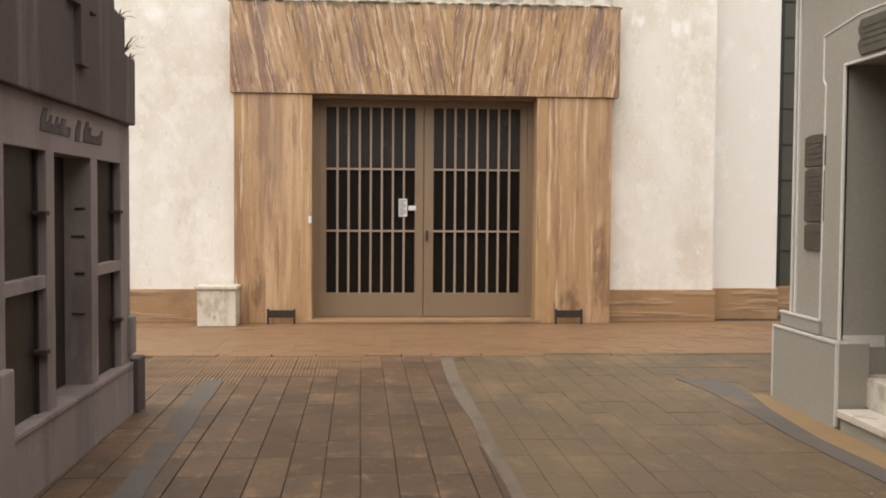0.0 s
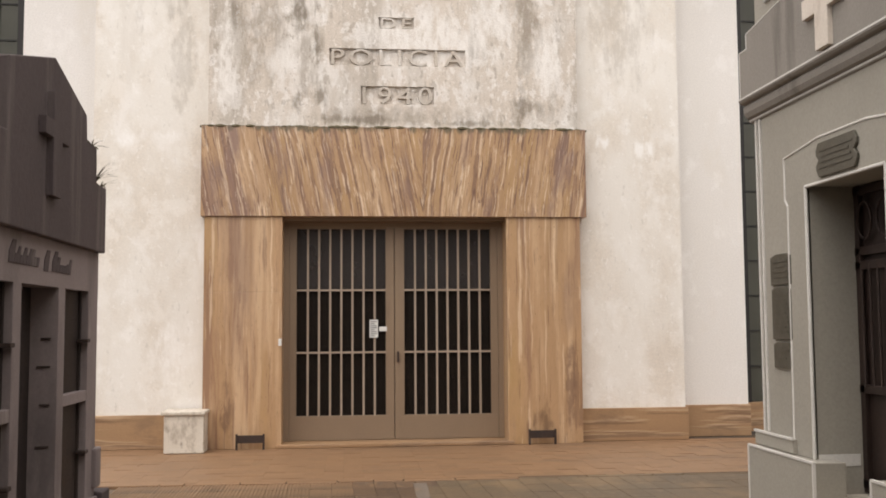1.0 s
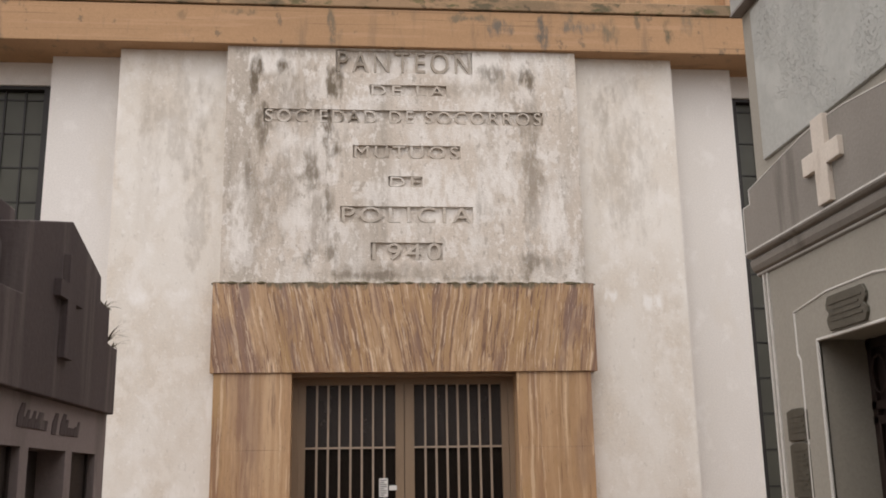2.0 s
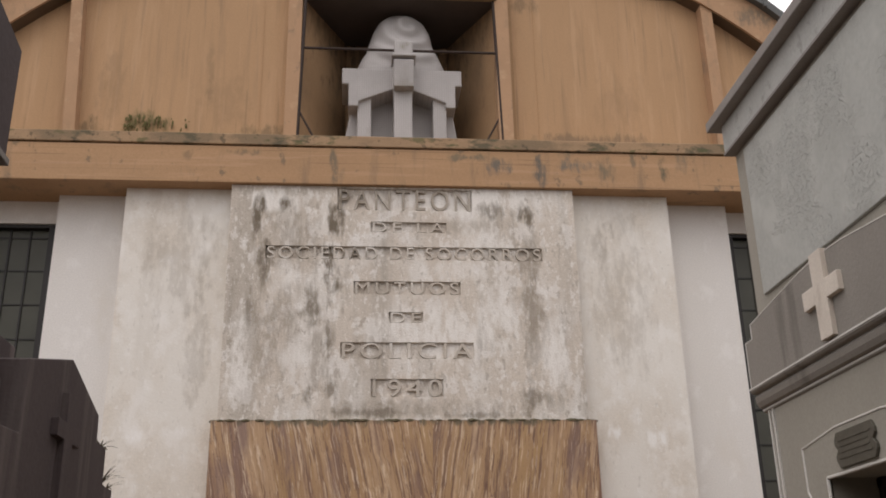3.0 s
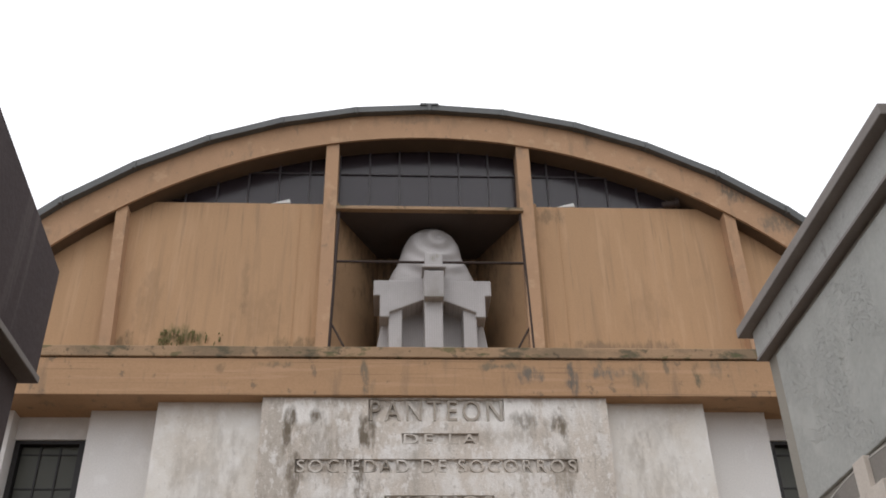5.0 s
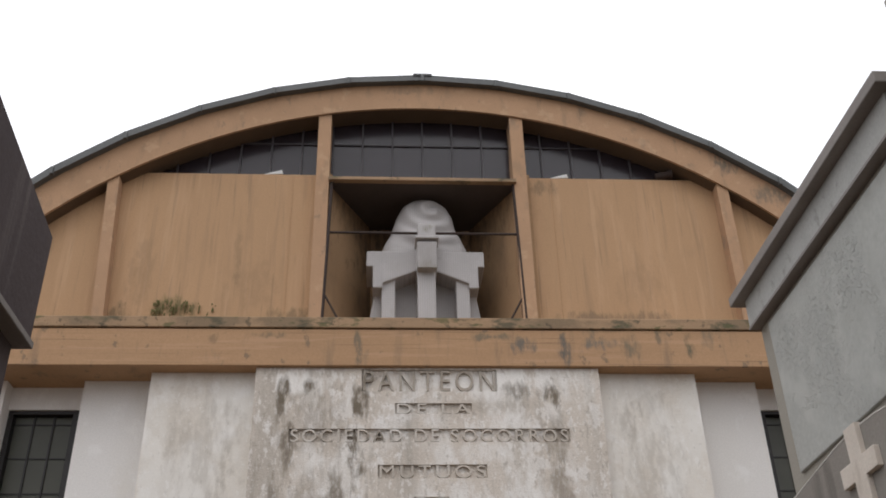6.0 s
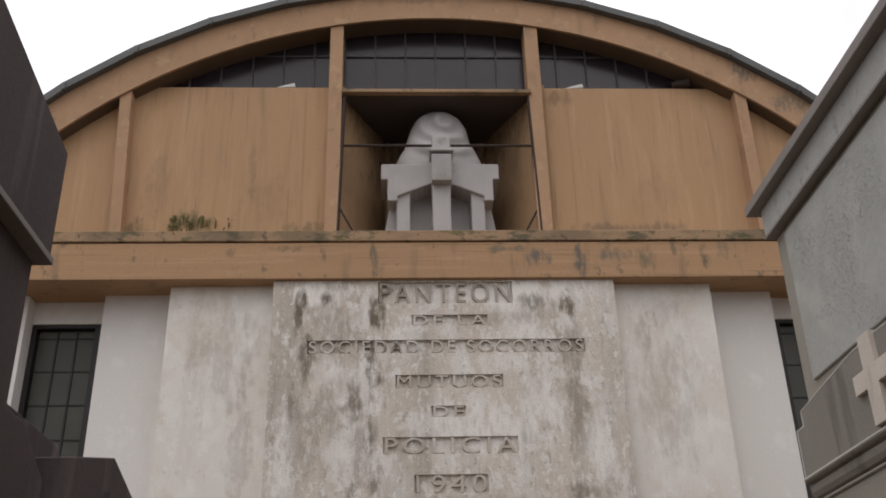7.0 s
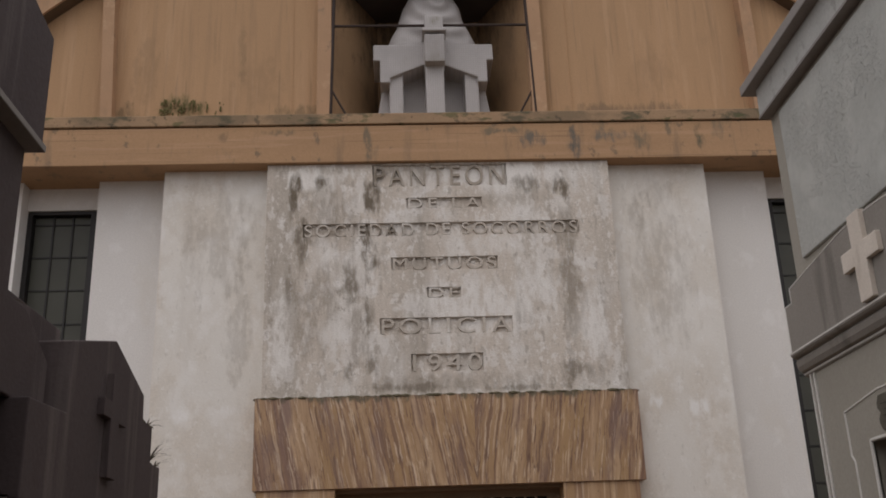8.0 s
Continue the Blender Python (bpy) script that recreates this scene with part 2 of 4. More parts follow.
M_BEAM = surface("stained_ochre_concrete", (0.465, 0.283, 0.155), (0.405, 0.247, 0.136), 1.5, (0.3, 1, 2.0), 0.9, 0.15, 40, layers=(
    ((0.25, 0.155, 0.09), 1.5, (0.22, 1, 17.0), 0.59, 0.62, 0.7), ((0.52, 0.325, 0.20), 2.0, (0.3, 1, 5.0), 0.55, 0.62, 0.4), ((0.17, 0.13, 0.09), 5.0, (1.0, 1, 0.8), 0.62, 0.68, 0.7),
    ((0.24, 0.165, 0.105), 4.0, (1.2, 1, 0.18), 0.58, 0.70, 0.6),
    ((0.20, 0.16, 0.11), 1.7, (1.4, 1, 0.4), 0.62, 0.70, 0.75)),
    spots=(((0.17, 0.14, 0.11), 1.35, 7.65, 0.25, 0.18, 1.0), ((0.15, 0.125, 0.10), 1.95, 7.6, 0.2, 0.25, 1.0), ((0.13, 0.11, 0.07), 3.72, 7.65, 0.10, 0.22, 1.0), ((0.2, 0.16, 0.12), 2.4, 7.68, 0.3, 0.14, 1.0),
           ((0.20, 0.15, 0.10), -0.97, 7.6, 0.09, 0.5, 1.0), ((0.19, 0.15, 0.10), 0.9, 7.78, 0.5, 0.08, 0.9), ((0.19, 0.15, 0.10), 2.9, 7.6, 0.15, 0.25, 0.9), ((0.22, 0.16, 0.10), -2.2, 7.8, 0.4, 0.07, 0.8), ((0.16, 0.13, 0.09), 3.3, 7.8, 0.08, 0.12, 0.7), ((0.22, 0.15, 0.09), -3.0, 7.75, 0.1, 0.1, 0.6)))
M_COPING = surface("mouldy_coping_concrete", (0.42, 0.275, 0.16), (0.34, 0.225, 0.135), 2.0, (0.5, 1, 1), 0.95, 0.3, 40, layers=(
    ((0.20, 0.145, 0.09), 1.5, (0.7, 1, 1.2), 0.48, 0.60, 0.8),
    ((0.10, 0.088, 0.055), 2.6, (0.8, 1, 1.6), 0.54, 0.62, 0.85),
    ((0.095, 0.10, 0.04), 4.0, (0.7, 1, 1.4), 0.59, 0.65, 0.7),
    ((0.06, 0.052, 0.036), 9.0, (1, 1, 0.8), 0.60, 0.66, 0.6)))
M_ARCH = surface("arch_ochre_concrete", (0.485, 0.30, 0.178), (0.41, 0.255, 0.15), 1.6, (1, 1, 1), 0.9, 0.15, 45, layers=(
    ((0.24, 0.18, 0.13), 1.6, (1, 1, 0.8), 0.60, 0.70, 0.7), ((0.17, 0.135, 0.10), 7.0, (1, 1, 0.5), 0.63, 0.69, 0.5), ((0.30, 0.20, 0.125), 6.0, (1, 1, 0.3), 0.56, 0.68, 0.55), ((0.55, 0.38, 0.24), 4.0, (1, 1, 1), 0.58, 0.66, 0.4)),
    spots=(((0.16, 0.13, 0.10), 5.1, 11.25, 0.35, 0.3, 0.9), ((0.19, 0.15, 0.11), 5.8, 10.7, 0.4, 0.3, 0.8), ((0.22, 0.16, 0.11), 2.7, 12.35, 0.12, 0.3, 0.7), ((0.22, 0.16, 0.11), -0.2, 12.75, 0.6, 0.12, 0.5)))
# niche colour: soot plus painted shade at the top and behind the statue
SOOT_SHADE = (0.03, 0.025, 0.02)
M_NICHE = surface("soot_shaded_niche_render", (0.40, 0.25, 0.135), (0.33, 0.205, 0.11), 1.4, (1, 1, 0.5), 0.95, 0.1, 40, layers=((SOOT_SHADE, 1.2, (1, 1, 0.6), 0.55, 0.8, 0.4),),
                  soft=True, spots=((SOOT_SHADE, 0.0, 11.0, 1.35, 0.75, 0.95), (SOOT_SHADE, 0.0, 9.6, 0.75, 1.4, 0.75)))
# near-black for the niche ceiling: its shade is painted in along with soot
M_SOOTSHADE = surface("soot_and_shade_render", (0.10, 0.078, 0.068), (0.07, 0.055, 0.048), 1.5, (1, 1, 1), 0.95, 0.1, 40)
# dark brown that puts the shade under the arch into the colour
M_SOFFIT = surface("shade_toned_soffit", (0.14, 0.095, 0.06), (0.10, 0.07, 0.045), 1.5, (1, 1, 1), 0.95, 0.1, 40)
M_ROOF = surface("grey_roof_sheet", (0.125, 0.13, 0.13), (0.09, 0.095, 0.095), 3, (1, 1, 1), 0.6, 0.05, 30, 0.1)
M_TRAV = surface("travertine", (0.47, 0.295, 0.16), (0.37, 0.225, 0.12), 3.0, (1, 1, 0.10), 0.5, 0.15, 50, warp=0.06, layers=(
    ((0.40, 0.25, 0.10), 2.2, (1, 1, 0.25), 0.52, 0.68, 0.6),
    ((0.60, 0.425, 0.27), 6.0, (1, 1, 0.04), 0.52, 0.62, 0.6),
    ((0.24, 0.13, 0.08), 5.0, (1, 1, 0.06), 0.55, 0.64, 0.75),
    ((0.66, 0.50, 0.345), 17.0, (1, 1, 0.025), 0.59, 0.63, 0.65),
    ((0.19, 0.105, 0.065), 20.0, (1, 1, 0.03), 0.57, 0.62, 0.6),
    ((0.24, 0.15, 0.11), 2.8, (1, 1, 0.2), 0.54, 0.68, 0.5),
    ((0.11, 0.065, 0.04), 75.0, (1, 1, 0.3), 0.63, 0.68, 0.6)),
    spots=(((0.16, 0.09, 0.05), 1.9, 0.35, 0.16, 0.3, 0.8), ((0.17, 0.095, 0.055), -2.1, 0.4, 0.12, 0.4, 0.8), ((0.17, 0.095, 0.06), 2.25, 0.7, 0.1, 0.8, 0.7)))
TOPDIRT = (0.105, 0.09, 0.055)
M_LINTEL, M_LINTEL_TURNED = [surface(nm, (0.44, 0.275, 0.15), (0.345, 0.21, 0.108), 2.6, (1, 1, 0.12), 0.5, 0.18, 50, turn=(0, lean, 0), warp=0.09, layers=(
    ((0.41, 0.255, 0.105), 2.4, (1, 1, 0.30), 0.52, 0.68, 0.6),
    ((0.60, 0.425, 0.275), 5.0, (1, 1, 0.05), 0.50, 0.62, 0.65),
    ((0.22, 0.125, 0.092), 4.2, (1, 1, 0.09), 0.54, 0.63, 0.85),
    ((0.19, 0.105, 0.068), 12.0, (1, 1, 0.035), 0.54, 0.61, 0.75),
    ((0.66, 0.51, 0.37), 21.0, (1, 1, 0.03), 0.59, 0.63, 0.6),
    ((0.15, 0.08, 0.055), 32.0, (1, 1, 0.04), 0.55, 0.61, 0.8),
    ((0.72, 0.57, 0.42), 46.0, (1, 1, 0.03), 0.58, 0.62, 0.6),
    ((0.20, 0.125, 0.11), 2.6, (1, 1, 0.22), 0.55, 0.66, 0.75),
    ((0.10, 0.06, 0.045), 70.0, (1, 1, 0.3), 0.63, 0.67, 0.75)),
    spots=((TOPDIRT, -1.2, 4.05, 1.6, 0.09, 0.9), (TOPDIRT, 1.2, 4.05, 1.6, 0.09, 0.9))) for nm, lean in (("slanted_travertine", 11), ("mirrored_travertine", -8))]
M_TRAVBASE = surface("lying_travertine", (0.36, 0.22, 0.115), (0.28, 0.165, 0.085), 2.0, (0.2, 1, 1.5), 0.6, 0.1, 50, layers=(
    ((0.52, 0.37, 0.23), 6.0, (0.12, 1, 1.6), 0.52, 0.62, 0.7),
    ((0.16, 0.085, 0.045), 6.0, (0.12, 1, 1.8), 0.53, 0.63, 0.8),
    ((0.15, 0.09, 0.055), 2.0, (0.6, 1, 1), 0.54, 0.68, 0.6)))
M_MOSS = surface("mossy_dirt", (0.16, 0.13, 0.08), (0.10, 0.09, 0.05), 6, (1, 1, 1), 0.95, 0.6, 40)
M_GATE = surface("taupe_gate_paint", (0.245, 0.175, 0.115), (0.215, 0.15, 0.10), 2.0, (1, 1, 0.5), 0.5, 0.04, 60, layers=(
    ((0.16, 0.11, 0.07), 5.0, (1, 1, 0.4), 0.62, 0.74, 0.4),))
M_BAR = surface("light_gate_bar_paint", (0.36, 0.285, 0.225), (0.32, 0.25, 0.19), 3.0, (1, 1, 0.5), 0.5, 0.03, 60)
M_MARBLE = surface("white_marble", (0.68, 0.63, 0.55), (0.58, 0.52, 0.44), 3.0, (1, 1, 1), 0.5, 0.08, 40, layers=(
    ((0.36, 0.31, 0.25), 6.0, (1, 1, 0.6), 0.50, 0.60, 0.75), ((0.16, 0.12, 0.09), 9.0, (1, 1, 0.6), 0.58, 0.68, 0.6)))
M_IRON = surface("rusty_iron", (0.030, 0.019, 0.016), (0.048, 0.026, 0.018), 8, (1, 1, 1), 0.8, 0.2, 60)
# second spot darkens the lower edge of the middle box
M_STATUE = surface("pale_mosaic", (0.50, 0.475, 0.47), (0.40, 0.38, 0.375), 3.0, (1, 1, 1), 0.7, 0.1, 60, layers=(
    ((0.30, 0.27, 0.24), 2.5, (1, 1, 0.4), 0.60, 0.72, 0.6),), spots=(((0.20, 0.19, 0.13), 0.03, 9.95, 0.12, 0.12, 0.9), ((0.30, 0.28, 0.24), 0.03, 9.25, 0.2, 0.12, 0.7)))
M_GREYWALL = surface("grey_tomb_render", (0.358, 0.335, 0.287), (0.318, 0.297, 0.253), 1.6, (1, 1, 0.5), 0.85, 0.1, 50, layers=(
    ((0.25, 0.23, 0.20), 2.2, (1, 1, 0.3), 0.60, 0.75, 0.5),))
M_STUCCOEDGE = surface("pale_grey_edge_render", (0.45, 0.45, 0.43), (0.38, 0.38, 0.36), 2.5, (1, 1, 1), 0.9, 0.2, 40, layers=(((0.2, 0.19, 0.17), 8, (1, 1, 1), 0.58, 0.68, 0.5),))
M_STUCCO = surface("rough_green_grey_stucco", (0.47, 0.475, 0.445), (0.42, 0.425, 0.40), 1.4, (1, 1, 1), 0.95, 0.25, 24, depth=0.02, layers=(
    ((0.53, 0.535, 0.50), 3.0, (1, 1, 1), 0.54, 0.64, 0.5),
    ((0.33, 0.33, 0.30), 2.0, (1, 1, 0.7), 0.58, 0.72, 0.4)))
t = M_STUCCO.node_tree
tear = t.nodes.new("ShaderNodeTexNoise")
area = t.nodes.new("ShaderNodeTexNoise")
for node, sc, det in ((tear, 62.0, 3), (area, 2.2, 3)):
    node.inputs["Scale"].default_value, node.inputs["Detail"].default_value = sc, det
    t.links.new(t.nodes["Texture Coordinate"].outputs["Object"], node.inputs["Vector"])
cuts, zone, both = t.nodes.new("ShaderNodeMapRange"), t.nodes.new("ShaderNodeMapRange"), t.nodes.new("ShaderNodeMath")
both.operation = "MULTIPLY"
for node, src, lo, hi in ((cuts, tear, 0.55, 0.66), (zone, area, 0.46, 0.60)):
    node.inputs["From Min"].default_value, node.inputs["From Max"].default_value = lo, hi
    t.links.new(src.outputs["Fac"], node.inputs["Value"])
t.links.new(cuts.outputs["Result"], both.inputs[0])
t.links.new(zone.outputs["Result"], both.inputs[1])
relief = t.nodes.new("ShaderNodeBump")
relief.inputs["Strength"].default_value, relief.inputs["Distance"].default_value = 0.8, 0.012
t.links.new(both.outputs[0], relief.inputs["Height"])
t.links.new(t.nodes["Bump"].outputs["Normal"], relief.inputs["Normal"])
t.links.new(relief.outputs["Normal"], t.nodes["Principled BSDF"].inputs["Normal"])
M_STONE = surface("weathered_grey_stone", (0.29, 0.265, 0.235), (0.24, 0.22, 0.195), 2.0, (1, 1, 0.5), 0.9, 0.2, 40, layers=(
    ((0.13, 0.115, 0.10), 3.0, (1, 1, 0.15), 0.58, 0.68, 0.6),))
M_TRIM = surface("white_edge_paint", (0.70, 0.68, 0.64), (0.62, 0.60, 0.56), 6.0, (1, 1, 1), 0.7, 0.05, 60)
M_CROSS = surface("cream_stone_cross", (0.70, 0.63, 0.55), (0.62, 0.55, 0.475), 4.0, (1, 1, 1), 0.8, 0.1, 50, layers=(
    ((0.42, 0.35, 0.29), 5.0, (1, 1, 0.5), 0.6, 0.72, 0.5),))
M_CORNICE = surface("brown_grey_cornice", (0.29, 0.265, 0.245), (0.24, 0.215, 0.20), 2.0, (1, 1, 1), 0.8, 0.1, 40)
M_BRONZE = surface("dull_bronze_plaque", (0.145, 0.135, 0.11), (0.10, 0.095, 0.075), 10, (1, 1, 1), 0.55, 0.2, 60, 0.5)
M_DARKSTONE = surface("dark_brown_grey_stone", (0.090, 0.067, 0.067), (0.064, 0.047, 0.048), 2.0, (1, 1, 0.3), 0.85, 0.15, 40, layers=(
    ((0.20, 0.165, 0.155), 3.0, (1, 1, 0.08), 0.54, 0.66, 0.55),
    ((0.07, 0.055, 0.05), 2.5, (1, 1, 0.15), 0.60, 0.72, 0.5)))
M_LTOMB = surface("mauve_grey_render", (0.285, 0.232, 0.226), (0.225, 0.184, 0.177), 1.8, (1, 1, 0.4), 0.85, 0.12, 45, layers=(
    ((0.12, 0.098, 0.092), 2.2, (1, 1, 0.3), 0.52, 0.68, 0.65), ((0.34, 0.29, 0.275), 5.0, (1, 1, 0.25), 0.58, 0.68, 0.5)))
M_DOORBROWN = surface("dark_brown_door", (0.040, 0.030, 0.026), (0.027, 0.020, 0.018), 3.0, (1, 1, 0.4), 0.5, 0.05, 50, spec=0.25, layers=(((0.07, 0.05, 0.04), 3.0, (1, 1, 0.3), 0.56, 0.7, 0.5),))
M_DOORBRONZE = surface("brown_wrought_door", (0.036, 0.022, 0.018), (0.024, 0.016, 0.013), 3.0, (1, 1, 0.4), 0.5, 0.05, 50, spec=0.3, layers=(((0.06, 0.035, 0.027), 4.0, (1, 1, 0.3), 0.56, 0.7, 0.5),))
M_CONCRETE = surface("grey_cement_strip", (0.130, 0.116, 0.105), (0.100, 0.090, 0.082), 3.0, (1, 1, 1), 0.75, 0.15, 50, layers=(
    ((0.13, 0.09, 0.06), 5.0, (1, 0.6, 1), 0.50, 0.62, 0.75),
    ((0.24, 0.15, 0.08), 2.0, (1, 1, 1), 0.56, 0.7, 0.6),))
M_MORTAR = surface("brown_mortar_strip", (0.165, 0.130, 0.100), (0.130, 0.102, 0.078), 3.0, (1, 0.5, 1), 0.75, 0.15, 50, layers=(
    ((0.10, 0.073, 0.05), 6.0, (1, 0.5, 1), 0.52, 0.64, 0.7), ((0.22, 0.15, 0.09), 2.0, (1, 0.5, 1), 0.54, 0.66, 0.6)))
M_TAN = surface("tan_cement_strip", (0.30, 0.20, 0.10), (0.24, 0.16, 0.085), 3.0, (1, 1, 1), 0.8, 0.15, 50)
M_TILE = surface("worn_pavement_tile", (0.132, 0.080, 0.046), (0.088, 0.055, 0.033), 0.9, (1, 1, 1), 0.55, 0.15, 50, piece=0.20, world_place=True, layers=(
    ((0.22, 0.138, 0.076), 1.1, (1, 0.6, 1), 0.52, 0.64, 0.55),
    ((0.07, 0.047, 0.033), 0.8, (1, 0.8, 1), 0.48, 0.60, 0.75),
    ((0.27, 0.17, 0.09), 5.0, (1, 0.7, 1), 0.57, 0.66, 0.45),
    ((0.075, 0.055, 0.038), 6.0, (1, 0.6, 1), 0.54, 0.64, 0.6),
    ((0.26, 0.175, 0.10), 16.0, (1, 0.7, 1), 0.60, 0.66, 0.4)))
M_TILEWORN = surface("filmed_pavement_tile", (0.150, 0.104, 0.060), (0.112, 0.080, 0.048), 0.8, (1, 1, 1), 0.6, 0.12, 50, piece=0.05, world_place=True, layers=(
    ((0.23, 0.155, 0.085), 1.2, (1, 0.7, 1), 0.52, 0.64, 0.55),
    ((0.085, 0.066, 0.045), 1.0, (1, 0.7, 1), 0.52, 0.66, 0.6),
    ((0.22, 0.16, 0.10), 7.0, (1, 0.6, 1), 0.57, 0.66, 0.45),
    ((0.08, 0.064, 0.046), 9.0, (1, 0.6, 1), 0.56, 0.66, 0.45)))
M_SIDEWALK = surface("ochre_pavement", (0.265, 0.153, 0.08), (0.21, 0.122, 0.066), 2.0, (0.5, 1, 1), 0.55, 0.1, 50, piece=0.06, island=True, layers=(
    ((0.13, 0.08, 0.048), 1.6, (0.4, 1, 1), 0.52, 0.68, 0.6),
    ((0.33, 0.20, 0.105), 5.0, (1, 1, 1), 0.58, 0.7, 0.5),
    ((0.10, 0.068, 0.045), 14.0, (0.6, 1.6, 1), 0.56, 0.66, 0.4)))
M_RIB = surface("ribbed_pavement_tile", (0.245, 0.152, 0.085), (0.19, 0.118, 0.068), 1.4, (1, 1, 1), 0.55, 0.1, 50, piece=0.12, layers=(((0.10, 0.07, 0.045), 1.6, (1, 1, 1), 0.52, 0.66, 0.6),))
M_JOINT = surface("dirt_joint", (0.088, 0.060, 0.039), (0.064, 0.045, 0.031), 4, (1, 1, 1), 0.95, 0.2, 50)
M_GROUND = surface("cemetery_ground", (0.15, 0.11, 0.075), (0.11, 0.085, 0.06), 0.6, (1, 1, 1), 0.9, 0.2, 20)
M_PAPER = surface("white_paper", (0.72, 0.72, 0.70), (0.66, 0.66, 0.64), 8, (1, 1, 1), 0.8, 0.0, 60)
M_INK = surface("grey_print", (0.14, 0.14, 0.14), (0.10, 0.10, 0.10), 8, (1, 1, 1), 0.8, 0.0, 60)
# dark tone standing for the shade inside the closed hall
M_DARKROOM = surface("shade_dark_plaster", (0.10, 0.085, 0.07), (0.08, 0.065, 0.055), 1.0, (1, 1, 1), 0.9, 0.05, 30)
M_WEED = surface("dry_weed", (0.10, 0.075, 0.04), (0.06, 0.055, 0.025), 9, (1, 1, 1), 0.8, 0.0, 60)
M_GREEN = surface("moss_tuft", (0.105, 0.10, 0.03), (0.15, 0.115, 0.045), 9, (1, 1, 1), 0.9, 0.0, 60)
M_STEELGREY = surface("grey_steel_bar", (0.06, 0.052, 0.056), (0.045, 0.04, 0.043), 6, (1, 1, 1), 0.6, 0.05, 60)
M_STEEL = surface("dark_steel_window", (0.022, 0.019, 0.018), (0.016, 0.014, 0.013), 6, (1, 1, 1), 0.5, 0.05, 60, 0.2)


def glass_of(name, colour, rough, alpha, spec=0.5):
    """Dirty window glass: a gloss over a half-blocking grime."""
    m = bpy.data.materials.new(name)
    m.use_nodes = True
    n, l = m.node_tree.nodes, m.node_tree.links
    b = n["Principled BSDF"]
    tc = n.new("ShaderNodeTexCoord")
    no = n.new("ShaderNodeTexNoise")
    no.inputs["Scale"].default_value = 1.7
    no.inputs["Detail"].default_value = 6
    l.new(tc.outputs["Object"], no.inputs["Vector"])
    mx = n.new("ShaderNodeMix")
    mx.data_type = "RGBA"
    mx.inputs["A"].default_value = (*colour, 1)
    mx.inputs["B"].default_value = (*[c * 0.55 for c in colour], 1)
    l.new(no.outputs["Fac"], mx.inputs["Factor"])
    l.new(mx.outputs["Result"], b.inputs["Base Color"])
    b.inputs["Roughness"].default_value = rough
    b.inputs["Alpha"].default_value = alpha
    b.inputs["Specular IOR Level"].default_value = spec
    return m


M_GATEGLASS = glass_of("grimy_gate_glass", (0.020, 0.015, 0.012), 0.35, 0.8, 0.12)
# paler base colour paints the reflection on the upper gate panes
M_GATESHEEN = glass_of("reflection_toned_gate_glass", (0.055, 0.046, 0.043), 0.4, 0.85, 0.25)
M_CLERE = glass_of("dusty_clerestory_glass", (0.034, 0.026, 0.032), 0.22, 0.92, 0.5)
M_SIDEGLASS = glass_of("greenish_side_glass", (0.10, 0.10, 0.08), 0.35, 0.92, 0.3)


# ---- mesh helpers ----
def box(bm, x0, x1, y0, y1, z0, z1, bevel=0.0):
    vs = [bm.verts.new((x, y, z)) for x in (x0, x1) for y in (y0, y1) for z in (z0, z1)]
    fs = [bm.faces.new([vs[i] for i in f]) for f in ((0, 1, 3, 2), (4, 6, 7, 5), (0, 4, 5, 1), (2, 3, 7, 6), (0, 2, 6, 4), (1, 5, 7, 3))]
    if bevel:
        es = list({e for f in fs for e in f.edges})
        bmesh.ops.bevel(bm, geom=es, offset=bevel, segments=2, affect="EDGES", profile=0.5)
    return bm


def prism(bm, profile, axis, a, b, bevel=0.0):
    """A closed outline pushed along an axis from a to b; the outline is in the other two axes, in order."""
    def at(p, v):
        return {"x": (v, p[0], p[1]), "y": (p[0], v, p[1]), "z": (p[0], p[1], v)}[axis]
    lo = [bm.verts.new(at(p, a)) for p in profile]
    hi = [bm.verts.new(at(p, b)) for p in profile]
    fs = [bm.faces.new(lo), bm.faces.new(hi[::-1])]
    k = len(profile)
    for i in range(k):
        fs.append(bm.faces.new((lo[i], hi[i], hi[(i + 1) % k], lo[(i + 1) % k])))
    bmesh.ops.recalc_face_normals(bm, faces=fs)
    if bevel:
        bmesh.ops.bevel(bm, geom=list({e for f in fs for e in f.edges}), offset=bevel, segments=2, affect="EDGES", profile=0.5)
    return bm


def rod(bm, p, q, r, sides=8):
    p, q = Vector(p), Vector(q)
    m = Matrix.Translation((p + q) / 2) @ (q - p).to_track_quat("Z", "Y").to_matrix().to_4x4()
    bmesh.ops.create_cone(bm, cap_ends=True, segments=sides, radius1=r, radius2=r, depth=(q - p).length, matrix=m)
    return bm


def part(name, bm, material, parent=None, label=""):
    me = bpy.data.meshes.new(name)
    bmesh.ops.recalc_face_normals(bm, faces=bm.faces[:])
    bm.to_mesh(me)
    bm.free()
    me.materials.append(material)
    ob = new(name, me)
    if parent:
        ob.parent = parent
    if label:
        tagged(ob, label)
    return ob


def B(*a, **k):
    return box(bmesh.new(), *a, **k)


def thing(name, label, category, group="", kind=""):
    return tagged(new(name), label, category, group, kind)


